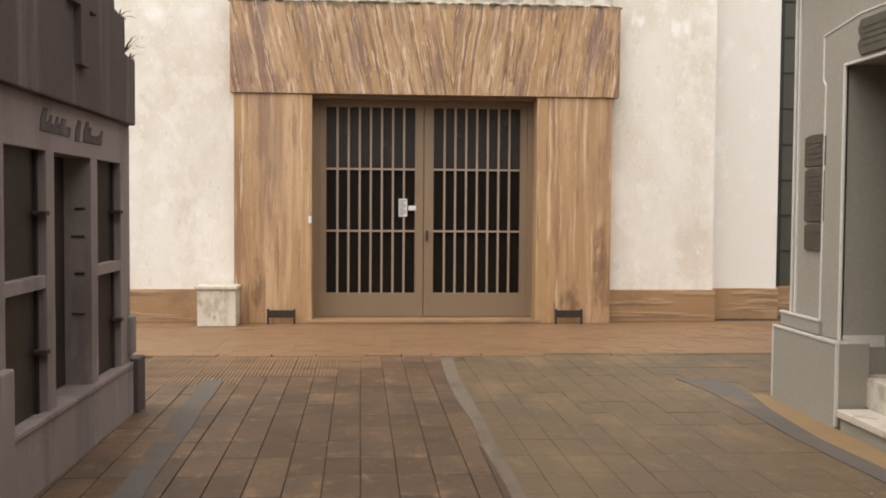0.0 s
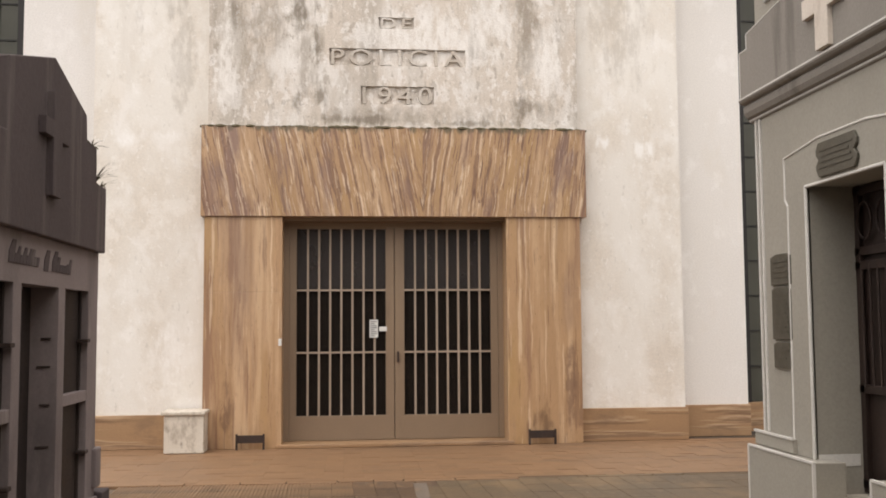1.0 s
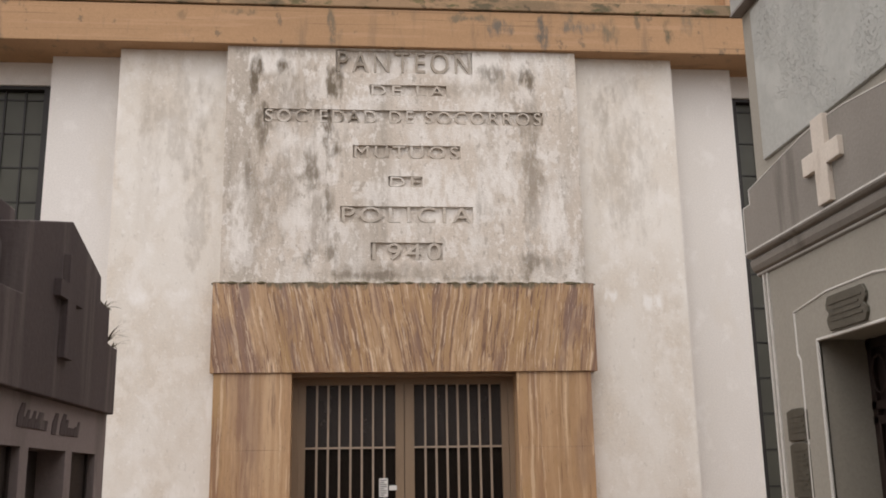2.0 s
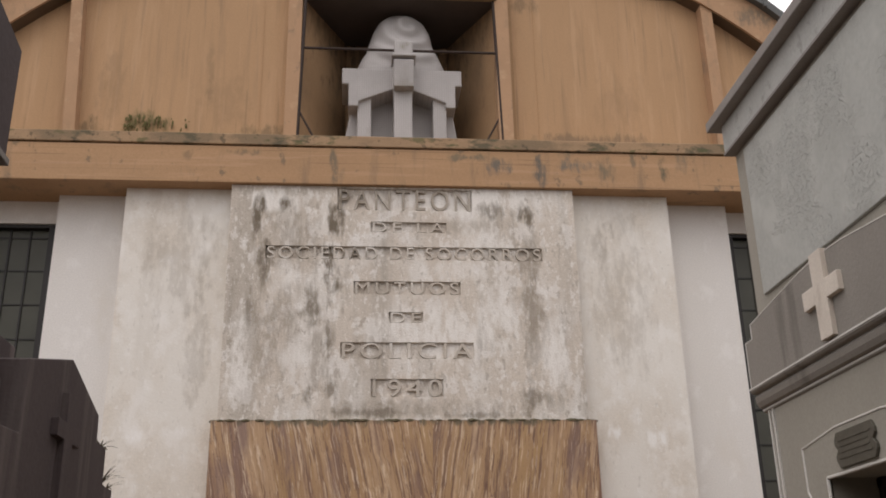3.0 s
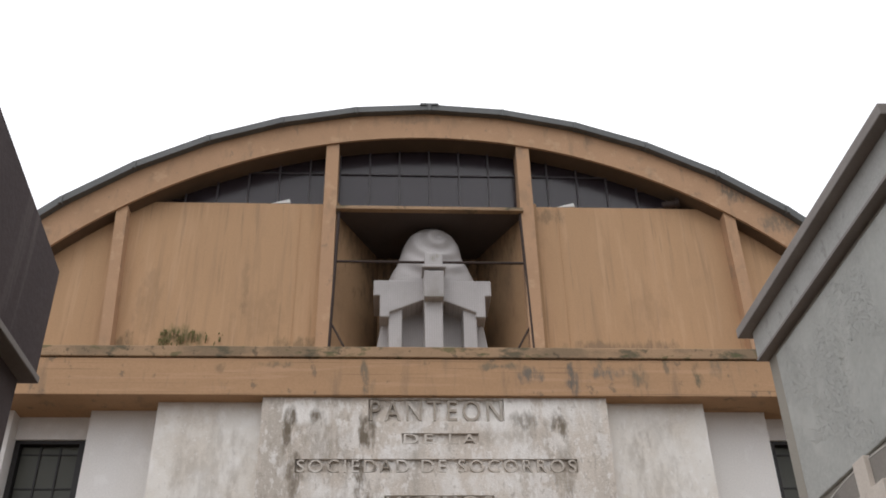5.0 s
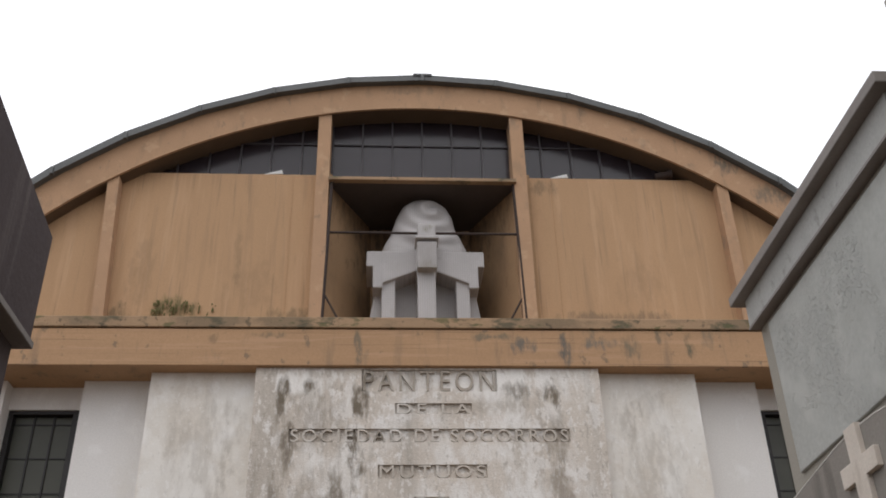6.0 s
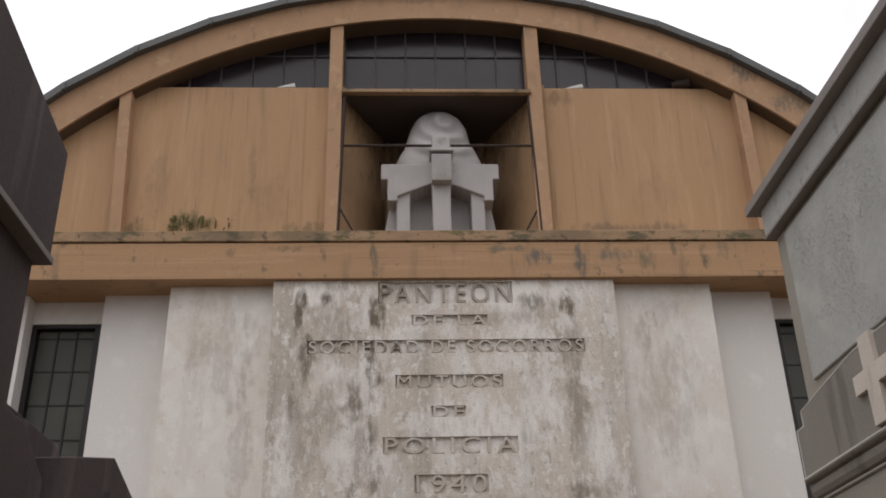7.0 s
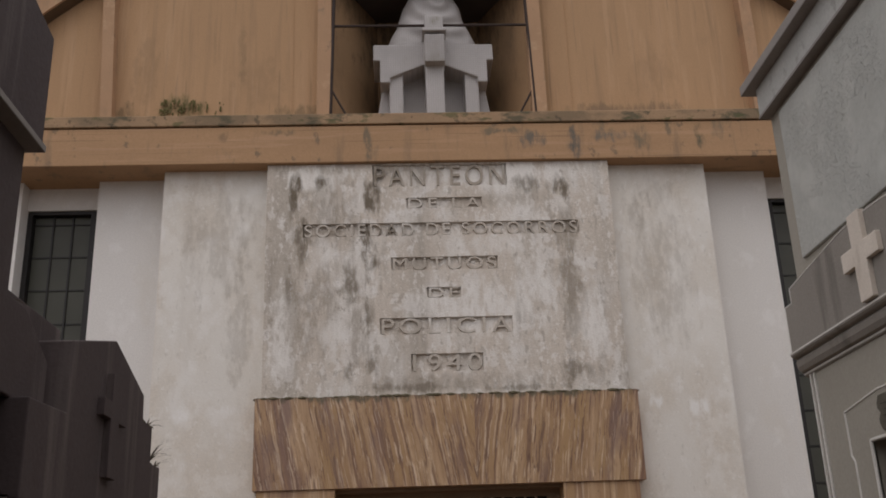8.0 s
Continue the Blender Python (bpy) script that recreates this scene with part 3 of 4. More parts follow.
def lettering(name, text, x0, x1, z0, z1, y0, y1, material, parent):
    """Block letters in the built-in font, stretched to a width and height, standing from y0 (front) to y1."""
    cu = bpy.data.curves.new(name, "FONT")
    cu.body, cu.size, cu.extrude, cu.space_character = text, 1.0, 0.5, 1.3
    tmp = bpy.data.objects.new(name, cu)
    scene.collection.objects.link(tmp)
    me = bpy.data.meshes.new_from_object(tmp.evaluated_get(bpy.context.evaluated_depsgraph_get()))
    bpy.data.objects.remove(tmp)
    co = np.array([v.co[:] for v in me.vertices])
    lo, hi = co.min(0), co.max(0)
    for v in me.vertices:
        u = [(v.co[i] - lo[i]) / (hi[i] - lo[i]) for i in range(3)]
        v.co = (x0 + u[0] * (x1 - x0), y1 + u[2] * (y0 - y1), z0 + u[1] * (z1 - z0))
    whole = bmesh.new()
    whole.from_mesh(me)
    bpy.data.meshes.remove(me)
    left = set(whole.verts)
    while left:
        seen, todo = set(), [left.pop()]
        while todo:
            v = todo.pop()
            if v not in seen:
                seen.add(v)
                todo += [e.other_vert(v) for e in v.link_edges]
        left -= seen
        one = bmesh.new()
        index = {v: one.verts.new(v.co) for v in seen}
        for f in {f for v in seen for f in v.link_faces}:
            one.faces.new([index[v] for v in f.verts])
        part(name, one, material, parent)
    whole.free()


# ---- ground ----
ground = part("ground", B(-400, 400, -400, 400, -0.5, -0.03), M_GROUND)
tagged(ground, "brown cemetery ground under the paving", "ground", kind="structure")
sidewalk = part("pavement", B(-9, 9, -2.74, 1.2, -0.4, -0.006), M_JOINT)
tagged(sidewalk, "worn ochre pavement along the pantheon front", "pavement", kind="structure")
alley = part("alley_bed", B(-2.6, 2.9, -16, -2.78, -0.4, -0.0215), M_JOINT)
tagged(alley, "dark dirt bed between the alley paving tiles", "road", kind="structure")

# ---- pantheon ----
pantheon = thing("pantheon", "large white and ochre pantheon with an arched roof", "building")
for s, side in ((-1, "left"), (1, "right")):
    def span(a, b):
        return (min(s * a, s * b), max(s * a, s * b))
    part("flank_wall", B(*span(2.385, 3.82), 0.09, 0.6, 0, 7.5), M_WALL, pantheon, "patched cream wall with white repair marks")
    part("flank_wall", B(*span(1.46, 2.385), 0.06, 0.6, 0, 7.5), M_WALL, pantheon)
    part("white_pier", B(*span(3.80, 4.80), 0.38, 0.9, 0, 7.5), M_WHITE, pantheon, "clean white painted wall pier")
    part("white_pier", B(*span(5.86, 7.6), 0.38, 0.9, 0, 7.5), M_WHITE, pantheon)
    part("window_head", B(*span(4.79, 5.87), 0.62, 0.9, 7.0, 7.5), M_WHITE, pantheon)
    part("plinth_band", B(*span(2.41, 3.85), 0.055, 0.3, 0, 0.42, bevel=0.006), M_TRAVBASE, pantheon, "brown travertine plinth")
    part("plinth_band", B(*span(3.85, 4.82), 0.345, 0.5, 0, 0.42, bevel=0.006), M_TRAVBASE, pantheon)
    part("plinth_band", B(*span(4.82, 5.85), 0.60, 0.9, 0, 0.42, bevel=0.006), M_TRAVBASE, pantheon)
    part("plinth_band", B(*span(5.85, 7.6), 0.345, 0.5, 0, 0.42, bevel=0.006), M_TRAVBASE, pantheon)
    # tall side window: dark frame, greenish panes, bars
    win = part("side_window", B(*span(4.78, 4.97), 0.66, 0.80, 0.42, 7.0), M_STEEL, pantheon, "tall dark steel window")
    part("jamb", B(*span(5.79, 5.86), 0.66, 0.80, 0.42, 7.0), M_STEEL, win)
    part("jamb", B(*span(4.97, 5.79), 0.66, 0.80, 6.95, 7.0), M_STEEL, win)
    rows = [0.42 + 0.4925 * k for k in range(14)] + [6.95]
    cols = [4.97 + 0.273 * k for k in range(4)]
    for z0, z1 in zip(rows, rows[1:]):
        for x0, x1 in zip(cols, cols[1:]):
            part("pane", B(*span(x0 + 0.008, x1 - 0.008), 0.765, 0.775, z0 + 0.008, z1 - 0.008), M_SIDEGLASS, win)
        part("glazing_bar", B(*span(4.97, 5.79), 0.75, 0.79, z0 - 0.009, z0 + 0.009), M_STEEL, win)
    for x in cols[1:3]:
        part("glazing_bar", B(*span(x - 0.012, x + 0.012), 0.742, 0.785, 0.42, 6.95), M_STEEL, win)

# inscription panel: skin with sunk bands, letters left standing in them
LINES = [("PANTEON", -0.918, 0.954, 6.981, 7.304),
         ("DE LA", -0.456, 0.591, 6.653, 6.807),
         ("SOCIEDAD DE SOCORROS", -1.871, 1.908, 6.251, 6.44),
         ("MUTUOS", -0.68, 0.765, 5.755, 5.939),
         ("DE", -0.208, 0.249, 5.358, 5.507),
         ("POLICIA", -0.843, 0.919, 4.866, 5.09),
         ("1940", -0.441, 0.507, 4.36, 4.598)]
W0, W1, FRONT, SUNK = -2.368, 2.395, -0.09, -0.048
part("panel_back", B(W0, W1, SUNK, 0.6, 4.0, 7.5), M_PANEL, pantheon)
xs = sorted({W0, W1} | {round(x, 3) for line in LINES for x in line[1:3]})
zs = sorted({4.0, 7.33} | {z for line in LINES for z in line[3:5]})
bm = bmesh.new()
grid = {(x, z): bm.verts.new((x, FRONT, z)) for x in xs for z in zs}
for x0, x1 in zip(xs, xs[1:]):
    for z0, z1 in zip(zs, zs[1:]):
        if not any(a <= x0 and x1 <= b and c <= z0 and z1 <= d for _, a, b, c, d in LINES):
            bm.faces.new([grid[p] for p in ((x0, z0), (x1, z0), (x1, z1), (x0, z1))])
rim = bmesh.ops.extrude_edge_only(bm, edges=[e for e in bm.edges if len(e.link_faces) == 1])
for v in rim["geom"]:
    if isinstance(v, bmesh.types.BMVert):
        v.co.y = SUNK + 0.003
part("inscription_panel", bm, M_PANEL, pantheon, "stained weathered panel with sunk lettering bands")
for text, x0, x1, z0, z1 in LINES:
    lettering("letter", text, x0 + 0.025, x1 - 0.025, z0 + 0.006, z1 - 0.006, FRONT + 0.003, SUNK + 0.004, M_SUNK, pantheon)

# travertine door surround
for s in (-1, 1):
    for z0, z1 in ((0.0, 1.9455), (1.9465, 2.9)):
        part("stone_slab", B(min(s * 1.43, s * 2.40), max(s * 1.43, s * 2.40), -0.10, 0.5, z0, z1, bevel=0.003), M_TRAV, pantheon, "brown veined travertine jamb slab")
part("lintel", B(-2.445, 0.35, -0.13, 0.5, 2.902, 4.05, bevel=0.002), M_LINTEL, pantheon, "slanted-vein travertine lintel")
part("lintel", B(0.35, 2.485, -0.13, 0.5, 2.902, 4.05, bevel=0.002), M_LINTEL_TURNED, pantheon, "slanted-vein travertine lintel")
bm = bmesh.new()
for k in range(420):
    x = -2.43 + 4.9 * random.random()
    r = 0.010 + 0.030 * random.random() ** 2
    bmesh.ops.create_icosphere(bm, subdivisions=1, radius=r, matrix=Matrix.Translation((x, -0.125 + 0.12 * random.random(), 4.05)) @ Matrix.Diagonal((2.2, 1, 0.7, 1)))
moss = part("moss", bm, M_MOSS)
tagged(moss, "dark moss and dirt along the lintel top", "moss", kind="stuff")
part("door_soffit", B(-1.43, 1.43, 0.0, 0.5, 2.86, 2.9), M_GATE, pantheon)
part("threshold", B(-1.50, 1.50, -0.14, 0.5, 0.0, 0.045, bevel=0.008), M_TRAVBASE, pantheon, "worn stone threshold")

# gate: frame and two leaves with bars
gate = part("gate_frame", B(-1.43, 1.43, 0.22, 0.30, 2.80, 2.86), M_GATE, pantheon, "taupe painted metal gate frame")
for s in (-1, 1):
    part("post", B(min(s * 1.36, s * 1.43), max(s * 1.36, s * 1.43), 0.21, 0.30, 0.05, 2.80), M_GATE, gate)
for x0, x1 in ((-1.36, -0.004), (0.004, 1.36)):
    leaf = part("gate_leaf", B(x0, x1, 0.235, 0.28, 0.05, 0.36, bevel=0.004), M_GATE, pantheon, "barred taupe gate leaf, closed")
    i0, i1 = (x0 + 0.095, x1 - 0.11) if x0 < -1 else (x0 + 0.125, x1 - 0.095)
    part("stile", B(x0, i0, 0.235, 0.28, 0.36, 2.80, bevel=0.004), M_GATE, leaf)
    part("stile", B(i1, x1, 0.235, 0.28, 0.36, 2.80, bevel=0.004), M_GATE, leaf)
    part("rail", B(i0, i1, 0.235, 0.28, 2.775, 2.80), M_GATE, leaf)
    for z in (1.17, 1.975):
        part("rail", B(i0, i1, 0.238, 0.262, z - 0.012, z + 0.012), M_BAR, leaf)
    for k in range(1, 8):
        x = i0 + (i1 - i0) * k / 8
        part("bar", B(x - 0.013, x + 0.013, 0.242, 0.266, 0.36, 2.775), M_BAR, leaf)
    part("pane", B(i0, i1, 0.285, 0.291, 0.36, 1.975), M_GATEGLASS, leaf, "dark grimy glass")
    part("pane", B(i0, i1, 0.285, 0.291, 1.979, 2.775), M_GATESHEEN, leaf, "dark upper glass, pale reflection painted in")
    if x0 > -1:
        h = part("handle", B(0.03, 0.06, 0.20, 0.235, 1.04, 1.18, bevel=0.008), M_IRON, leaf, "dark iron latch")
bm = B(-1.47, -1.43, -0.13, -0.10, 1.27, 1.36, bevel=0.006)
tagged(part("bell_box", bm, M_PAPER), "small white bell box on the door jamb", "bell")
notice = tagged(part("paper_notice", B(-0.325, -0.215, 0.228, 0.232, 1.36, 1.59), M_PAPER), "white printed notice taped to gate bars", "notice")
for k in range(8):
    z = 1.565 - k * 0.026
    part("print_line", B(-0.312, -0.23 - 0.03 * (k % 3 == 1), 0.2262, 0.2282, z - 0.006, z + 0.006), M_INK, notice)
tagged(part("padlock_plate", B(-0.20, -0.10, 0.225, 0.236, 1.44, 1.50, bevel=0.004), M_PAPER), "pale metal lock plate on the gate", "lock")

# beam and coping
part("beam", B(-7.9, 7.9, -0.16, 1.0, 7.332, 7.893, bevel=0.012), M_BEAM, pantheon, "stained ochre concrete beam")
part("coping", B(-7.9, 7.9, -0.185, 1.0, 7.907, 8.075, bevel=0.014), M_COPING, pantheon, "mouldy ochre concrete coping")
# near-black strip painted in for the shadow gap below the coping
part("coping_bed", B(-7.9, 7.9, -0.13, 1.0, 7.88, 7.92), M_IRON, pantheon)

# gable: arch, posts, walls, clerestory
R_ROOF, R_OUT, R_IN, CZ = 9.425, 9.30, 8.78, 3.58


def arc(r, a0, a1, n):
    return [(r * math.sin(a0 + (a1 - a0) * k / n), CZ + r * math.cos(a0 + (a1 - a0) * k / n)) for k in range(n + 1)]


A1 = math.radians(62)
SEG = 16
prof = arc(R_OUT, -A1, A1, 48) + arc(R_IN, A1, -A1, 48)
part("arch_band", prism(bmesh.new(), prof, "y", 0.36, 0.94), M_ARCH, pantheon, "ochre concrete arch band")
# thin sheet under the arch, coloured dark in place of shade
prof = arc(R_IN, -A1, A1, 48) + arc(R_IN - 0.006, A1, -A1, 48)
part("arch_soffit", prism(bmesh.new(), prof, "y", 0.40, 0.935), M_SOFFIT, pantheon, "arch soffit with shade put into its dark colour")
for k in range(SEG):
    a0, a1 = -A1 + 2 * A1 * k / SEG, -A1 + 2 * A1 * (k + 1) / SEG
    prof = arc(R_ROOF, a0, a1, 1) + arc(R_OUT + 0.005, a1, a0, 1)
    roof_piece = part("roof_sheet", prism(bmesh.new(), prof, "y", 0.24, 15.0), M_ROOF, pantheon, "grey metal roof sheet")
    p = arc(R_ROOF - 0.06, a0, a1, 1)[1]
    part("seam", B(p[0] - 0.03, p[0] + 0.03, 0.215, 0.3, p[1] - 0.09, p[1] + 0.05, bevel=0.01), M_ROOF, roof_piece)
part("ridge_cap", B(-0.16, 0.16, 0.22, 15, CZ + R_ROOF - 0.03, CZ + R_ROOF + 0.012), M_ROOF, pantheon)


def under_arch(x):
    return CZ + math.sqrt((R_IN + 0.15) ** 2 - x * x)


for x0, x1, lean in ((-1.74, -1.53, 0.0), (1.47, 1.69, 0.0), (-4.88, -4.71, -0.15), (4.84, 5.02, 0.0)):
    prof = [(x0, 8.07), (x1, 8.07), (x1 + lean, under_arch(x1 + lean)), (x0 + lean, under_arch(x0 + lean))]
    part("gable_post", prism(bmesh.new(), prof, "y", 0.40, 0.95), M_ARCH, pantheon, "narrow ochre concrete post")
for s in (-1, 1):
    a, b = s * 1.6, s * 4.95
    part("gable_wall", B(min(a, b), max(a, b), 0.62, 0.95, 8.05, 11.13, bevel=0.02), M_ORANGE, pantheon, "streaked ochre wall panel")
    prof = [(s * 4.95, 8.05), (s * 7.5, 8.05), (s * 7.5, under_arch(7.5)), (s * 6.2, under_arch(6.2)), (s * 4.95, under_arch(4.95))]
    part("gable_wall", prism(bmesh.new(), prof, "y", 0.62, 0.95), M_ORANGE, pantheon)
    # thin raised line near the post
    part("wall_rib", B(min(s * 2.12, s * 2.14), max(s * 2.12, s * 2.14), 0.612, 0.64, 8.1, 11.1), M_ORANGE, pantheon)
# clerestory panes and bars between the posts
cl = part("clerestory_window", B(-1.6, 1.6, 0.72, 0.78, 10.90, 10.96), M_STEEL, pantheon, "dark dusty clerestory window under the arch")
for a, b in ((-4.9, -1.6), (1.6, 4.9)):
    part("sill", B(a, b, 0.72, 0.78, 11.0, 11.14), M_STEEL, cl)
step = 0.505
for k in range(-9, 10):
    x = k * step
    top_z = under_arch(x)
    if top_z > 11.2:
        part("glazing_bar", B(x - 0.013, x + 0.013, 0.71, 0.77, 10.95, top_z), M_STEELGREY, cl)
for k in range(-10, 10):
    x0, x1 = k * step + 0.014, (k + 1) * step - 0.014
    zt = min(under_arch(x0), under_arch(x1))
    lo_z = 10.96 if abs(k + 0.5) < 3.2 else 11.1
    for z in (11.83, 99):
        hi_z = min(z, zt)
        if hi_z - lo_z > 0.05:
            part("pane", B(x0, x1, 0.745, 0.751, lo_z, hi_z), M_CLERE, cl)
            if z < zt:
                part("glazing_bar", B(x0, x1, 0.72, 0.77, z - 0.011, z + 0.011), M_STEELGREY, cl)
        lo_z = hi_z + 0.012
for x in (-2.45, 2.28):
    bm = prism(bmesh.new(), [(x - 0.16, 11.13), (x + 0.15, 11.15), (x + 0.13, 11.22), (x - 0.05, 11.17)], "y", 0.63, 0.69)
    tagged(part("tin_scrap", bm, M_PAPER), "white bent scrap on the ochre wall top", "scrap")

# stub of an old pipe on the wall top
bm = bmesh.new()
rod(bm, (3.92, 0.64, 11.19), (4.16, 0.60, 11.22), 0.065, 12)
rod(bm, (4.13, 0.605, 11.22), (4.19, 0.595, 11.225), 0.085, 12)
tagged(part("pipe_stub", bm, M_IRON), "rusty pipe stub on the ochre wall top", "pipe")

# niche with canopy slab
niche = part("niche_wall", B(-0.95, 0.95, 1.85, 2.05, 8.0, 11.1), M_NICHE, pantheon, "ochre niche wall with soot and painted shade")
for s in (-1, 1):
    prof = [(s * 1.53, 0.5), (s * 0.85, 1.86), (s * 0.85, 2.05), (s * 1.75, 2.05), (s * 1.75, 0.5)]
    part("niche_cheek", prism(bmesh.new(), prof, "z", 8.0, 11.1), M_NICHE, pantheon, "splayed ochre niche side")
part("niche_ceiling", B(-1.6, 1.6, 0.43, 2.0, 10.85, 10.895), M_SOOTSHADE, pantheon, "niche ceiling, soot and shade in its dark colour")
part("niche_floor", B(-1.6, 1.6, 0.3, 2.0, 8.0, 8.095), M_COPING, pantheon)
part("canopy", B(-1.53, 1.51, 0.33, 0.44, 10.835, 10.90, bevel=0.010), M_COPING, pantheon, "mouldy thin concrete canopy slab")
grille = thing("niche_rail", "thin dark iron rails across the statue niche", "rail")
for x in (-1.48, 1.46):
    part("upright", rod(bmesh.new(), (x * 1.045, 0.42, 8.09), (x, 0.42, 10.87), 0.027), M_IRON, grille)
    s = -1 if x < 0 else 1
    part("brace", rod(bmesh.new(), (x * 1.03, 0.42, 8.78), (x - s * 0.32, 0.44, 8.09), 0.016), M_IRON, grille)
part("crossbar", rod(bmesh.new(), (-1.48, 0.42, 9.88), (1.46, 0.42, 9.88), 0.021), M_IRON, grille)

# closed unseen hall behind the front; its M_DARKROOM parts carry the inner shade as colour
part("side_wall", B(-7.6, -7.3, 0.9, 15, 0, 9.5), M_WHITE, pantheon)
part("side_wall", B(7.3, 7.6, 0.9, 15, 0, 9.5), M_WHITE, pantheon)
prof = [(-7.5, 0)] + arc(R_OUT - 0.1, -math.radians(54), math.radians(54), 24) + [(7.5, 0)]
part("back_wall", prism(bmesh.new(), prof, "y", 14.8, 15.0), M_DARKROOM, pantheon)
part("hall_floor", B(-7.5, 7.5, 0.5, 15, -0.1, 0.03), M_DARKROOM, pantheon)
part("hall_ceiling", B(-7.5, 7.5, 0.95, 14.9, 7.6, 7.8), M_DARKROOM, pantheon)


# ---- statue: one plain mesh ----
def statue():
    bm = bmesh.new()
    c = 0.02
    box(bm, c - 0.70, c + 0.70, 0.95, 1.45, 8.09, 9.3, 0.02)
    for s in (-1, 1):
        def b(x0, x1, *a):
            box(bm, min(c + s * x0, c + s * x1), max(c + s * x0, c + s * x1), *a, 0.012)
        b(0.55, 0.92, 0.57, 1.25, 9.36, 9.64)
        b(0.665, 0.82, 0.57, 1.25, 8.98, 9.37)
        b(0.47, 0.68, 0.62, 1.0, 8.09, 9.2)
        prism(bm, [(c + s * 0.62, 8.09), (c + s * 0.90, 8.09), (c + s * 0.86, 8.6), (c + s * 0.80, 8.98), (c + s * 0.62, 8.98)], "y", 0.85, 1.2, 0.01)
        prism(bm, [(c + s * 0.10, 9.30), (c + s * 0.68, 9.055), (c + s * 0.68, 9.635), (c + s * 0.10, 9.635)], "y", 0.562, 1.2, 0.012)
    # hood: stacked soft rings with a shallow swirl in front, spreading to the shoulders
    rows, cols = 64, 128
    ring = []
    for i in range(rows + 1):
        u = i / rows
        z = 9.50 + 1.36 * u ** 0.9
        r = np.interp(z, (9.50, 9.70, 9.97, 10.12, 10.3, 10.5, 10.66, 10.78, 10.83, 10.86), (0.74, 0.73, 0.64, 0.565, 0.505, 0.455, 0.375, 0.24, 0.15, 0.02))
        deep = np.interp(z, (9.5, 9.75, 10.15, 10.86), (0.56, 0.58, 0.70, 0.74))
        line = []
        for j in range(cols):
            a = 2 * math.pi * j / cols
            x, y = c + r * math.cos(a), 0.98 + r * deep * math.sin(a)
            dx, dz = x - c - 0.14, z - 10.50
            rho, turn = math.hypot(dx, dz), math.atan2(dz, dx)
            fade = min(1.0, rho / 0.07) * max(0.0, 1 - (rho / 0.95) ** 2)
            swirl = math.sin(24 * rho + 1.0 * turn + 0.6) * fade
            drape = math.sin(9 * dx + 6 * dz) * max(0.0, min(1.0, (10.15 - z) / 0.3))
            k = 1 + 0.048 * swirl + 0.04 * drape
            line.append(bm.verts.new((c + (x - c) * (1 + 0.3 * (k - 1)), 0.98 + (y - 0.98) * (1 + 2.0 * (k - 1)), z)))
        ring.append(line)
    for i in range(rows):
        for j in range(cols):
            bm.faces.new((ring[i][j], ring[i][(j + 1) % cols], ring[i + 1][(j + 1) % cols], ring[i + 1][j]))
    bm.faces.new(ring[0])
    bm.faces.new(ring[-1])
    # middle shaft with its boxes
    box(bm, c - 0.13, c + 0.15, 0.50, 1.0, 8.09, 9.25, 0.01)
    prism(bm, [(0.36, 9.22), (0.30, 9.66), (0.95, 9.70), (0.95, 9.22)], "x", c - 0.14, c + 0.17, 0.01)
    box(bm, c - 0.13, c + 0.16, 0.38, 0.95, 9.74, 10.04, 0.02)
    box(bm, c - 0.17, c + 0.20, 0.27, 0.95, 9.70, 9.75, 0.008)
    ob = part("statue", bm, M_STATUE)
    skin = ob.modifiers.new("fused", "REMESH")
    skin.mode, skin.voxel_size, skin.use_smooth_shade = "VOXEL", 0.010, True
    return ob


# small square stones of the mosaic with darker joints
nodes, links = M_STATUE.node_tree.nodes, M_STATUE.node_tree.links
shader = nodes["Principled BSDF"]
under = shader.inputs["Base Color"].links[0].from_socket
where = nodes.new("ShaderNodeTexCoord")
split, join = nodes.new("ShaderNodeSeparateXYZ"), nodes.new("ShaderNodeCombineXYZ")
links.new(where.outputs["Object"], split.inputs[0])
links.new(split.outputs["X"], join.inputs["X"])
links.new(split.outputs["Z"], join.inputs["Y"])
stones = nodes.new("ShaderNodeTexBrick")
stones.offset = 0.0
for key, value in (("Scale", 1.0), ("Mortar Size", 0.004), ("Brick Width", 0.035), ("Row Height", 0.035)):
    stones.inputs[key].default_value = value
stones.inputs["Mortar"].default_value = (0.37, 0.35, 0.34, 1)
links.new(join.outputs[0], stones.inputs["Vector"])
links.new(under, stones.inputs["Color1"])
links.new(under, stones.inputs["Color2"])
links.new(stones.outputs["Color"], shader.inputs["Base Color"])
tagged(statue(), "pale mosaic sculpture standing in the ochre niche", "statue")

# ---- small things at the door ----
box_ob = thing("stone_box", "white stained marble box beside the door jamb", "stone box")
part("body", B(-2.80, -2.33, -0.45, 0.0, 0.0, 0.46, bevel=0.012), M_MARBLE, box_ob)
part("lid", B(-2.83, -2.31, -0.48, 0.03, 0.46, 0.50, bevel=0.008), M_MARBLE, box_ob)


def boot_scraper(x0, x1):
    ob = thing("boot_scraper", "low rusty iron boot scraper by the door", "boot scraper", "boot scrapers at the door")
    for x in (x0, x1):
        part("post", B(x - 0.012, x + 0.012, -0.19, -0.155, 0.0, 0.19), M_IRON, ob)
    part("plate", B(x0, x1, -0.18, -0.168, 0.08, 0.175), M_IRON, ob)
    return ob


boot_scraper(-1.97, -1.64)
boot_scraper(1.69, 2.02)


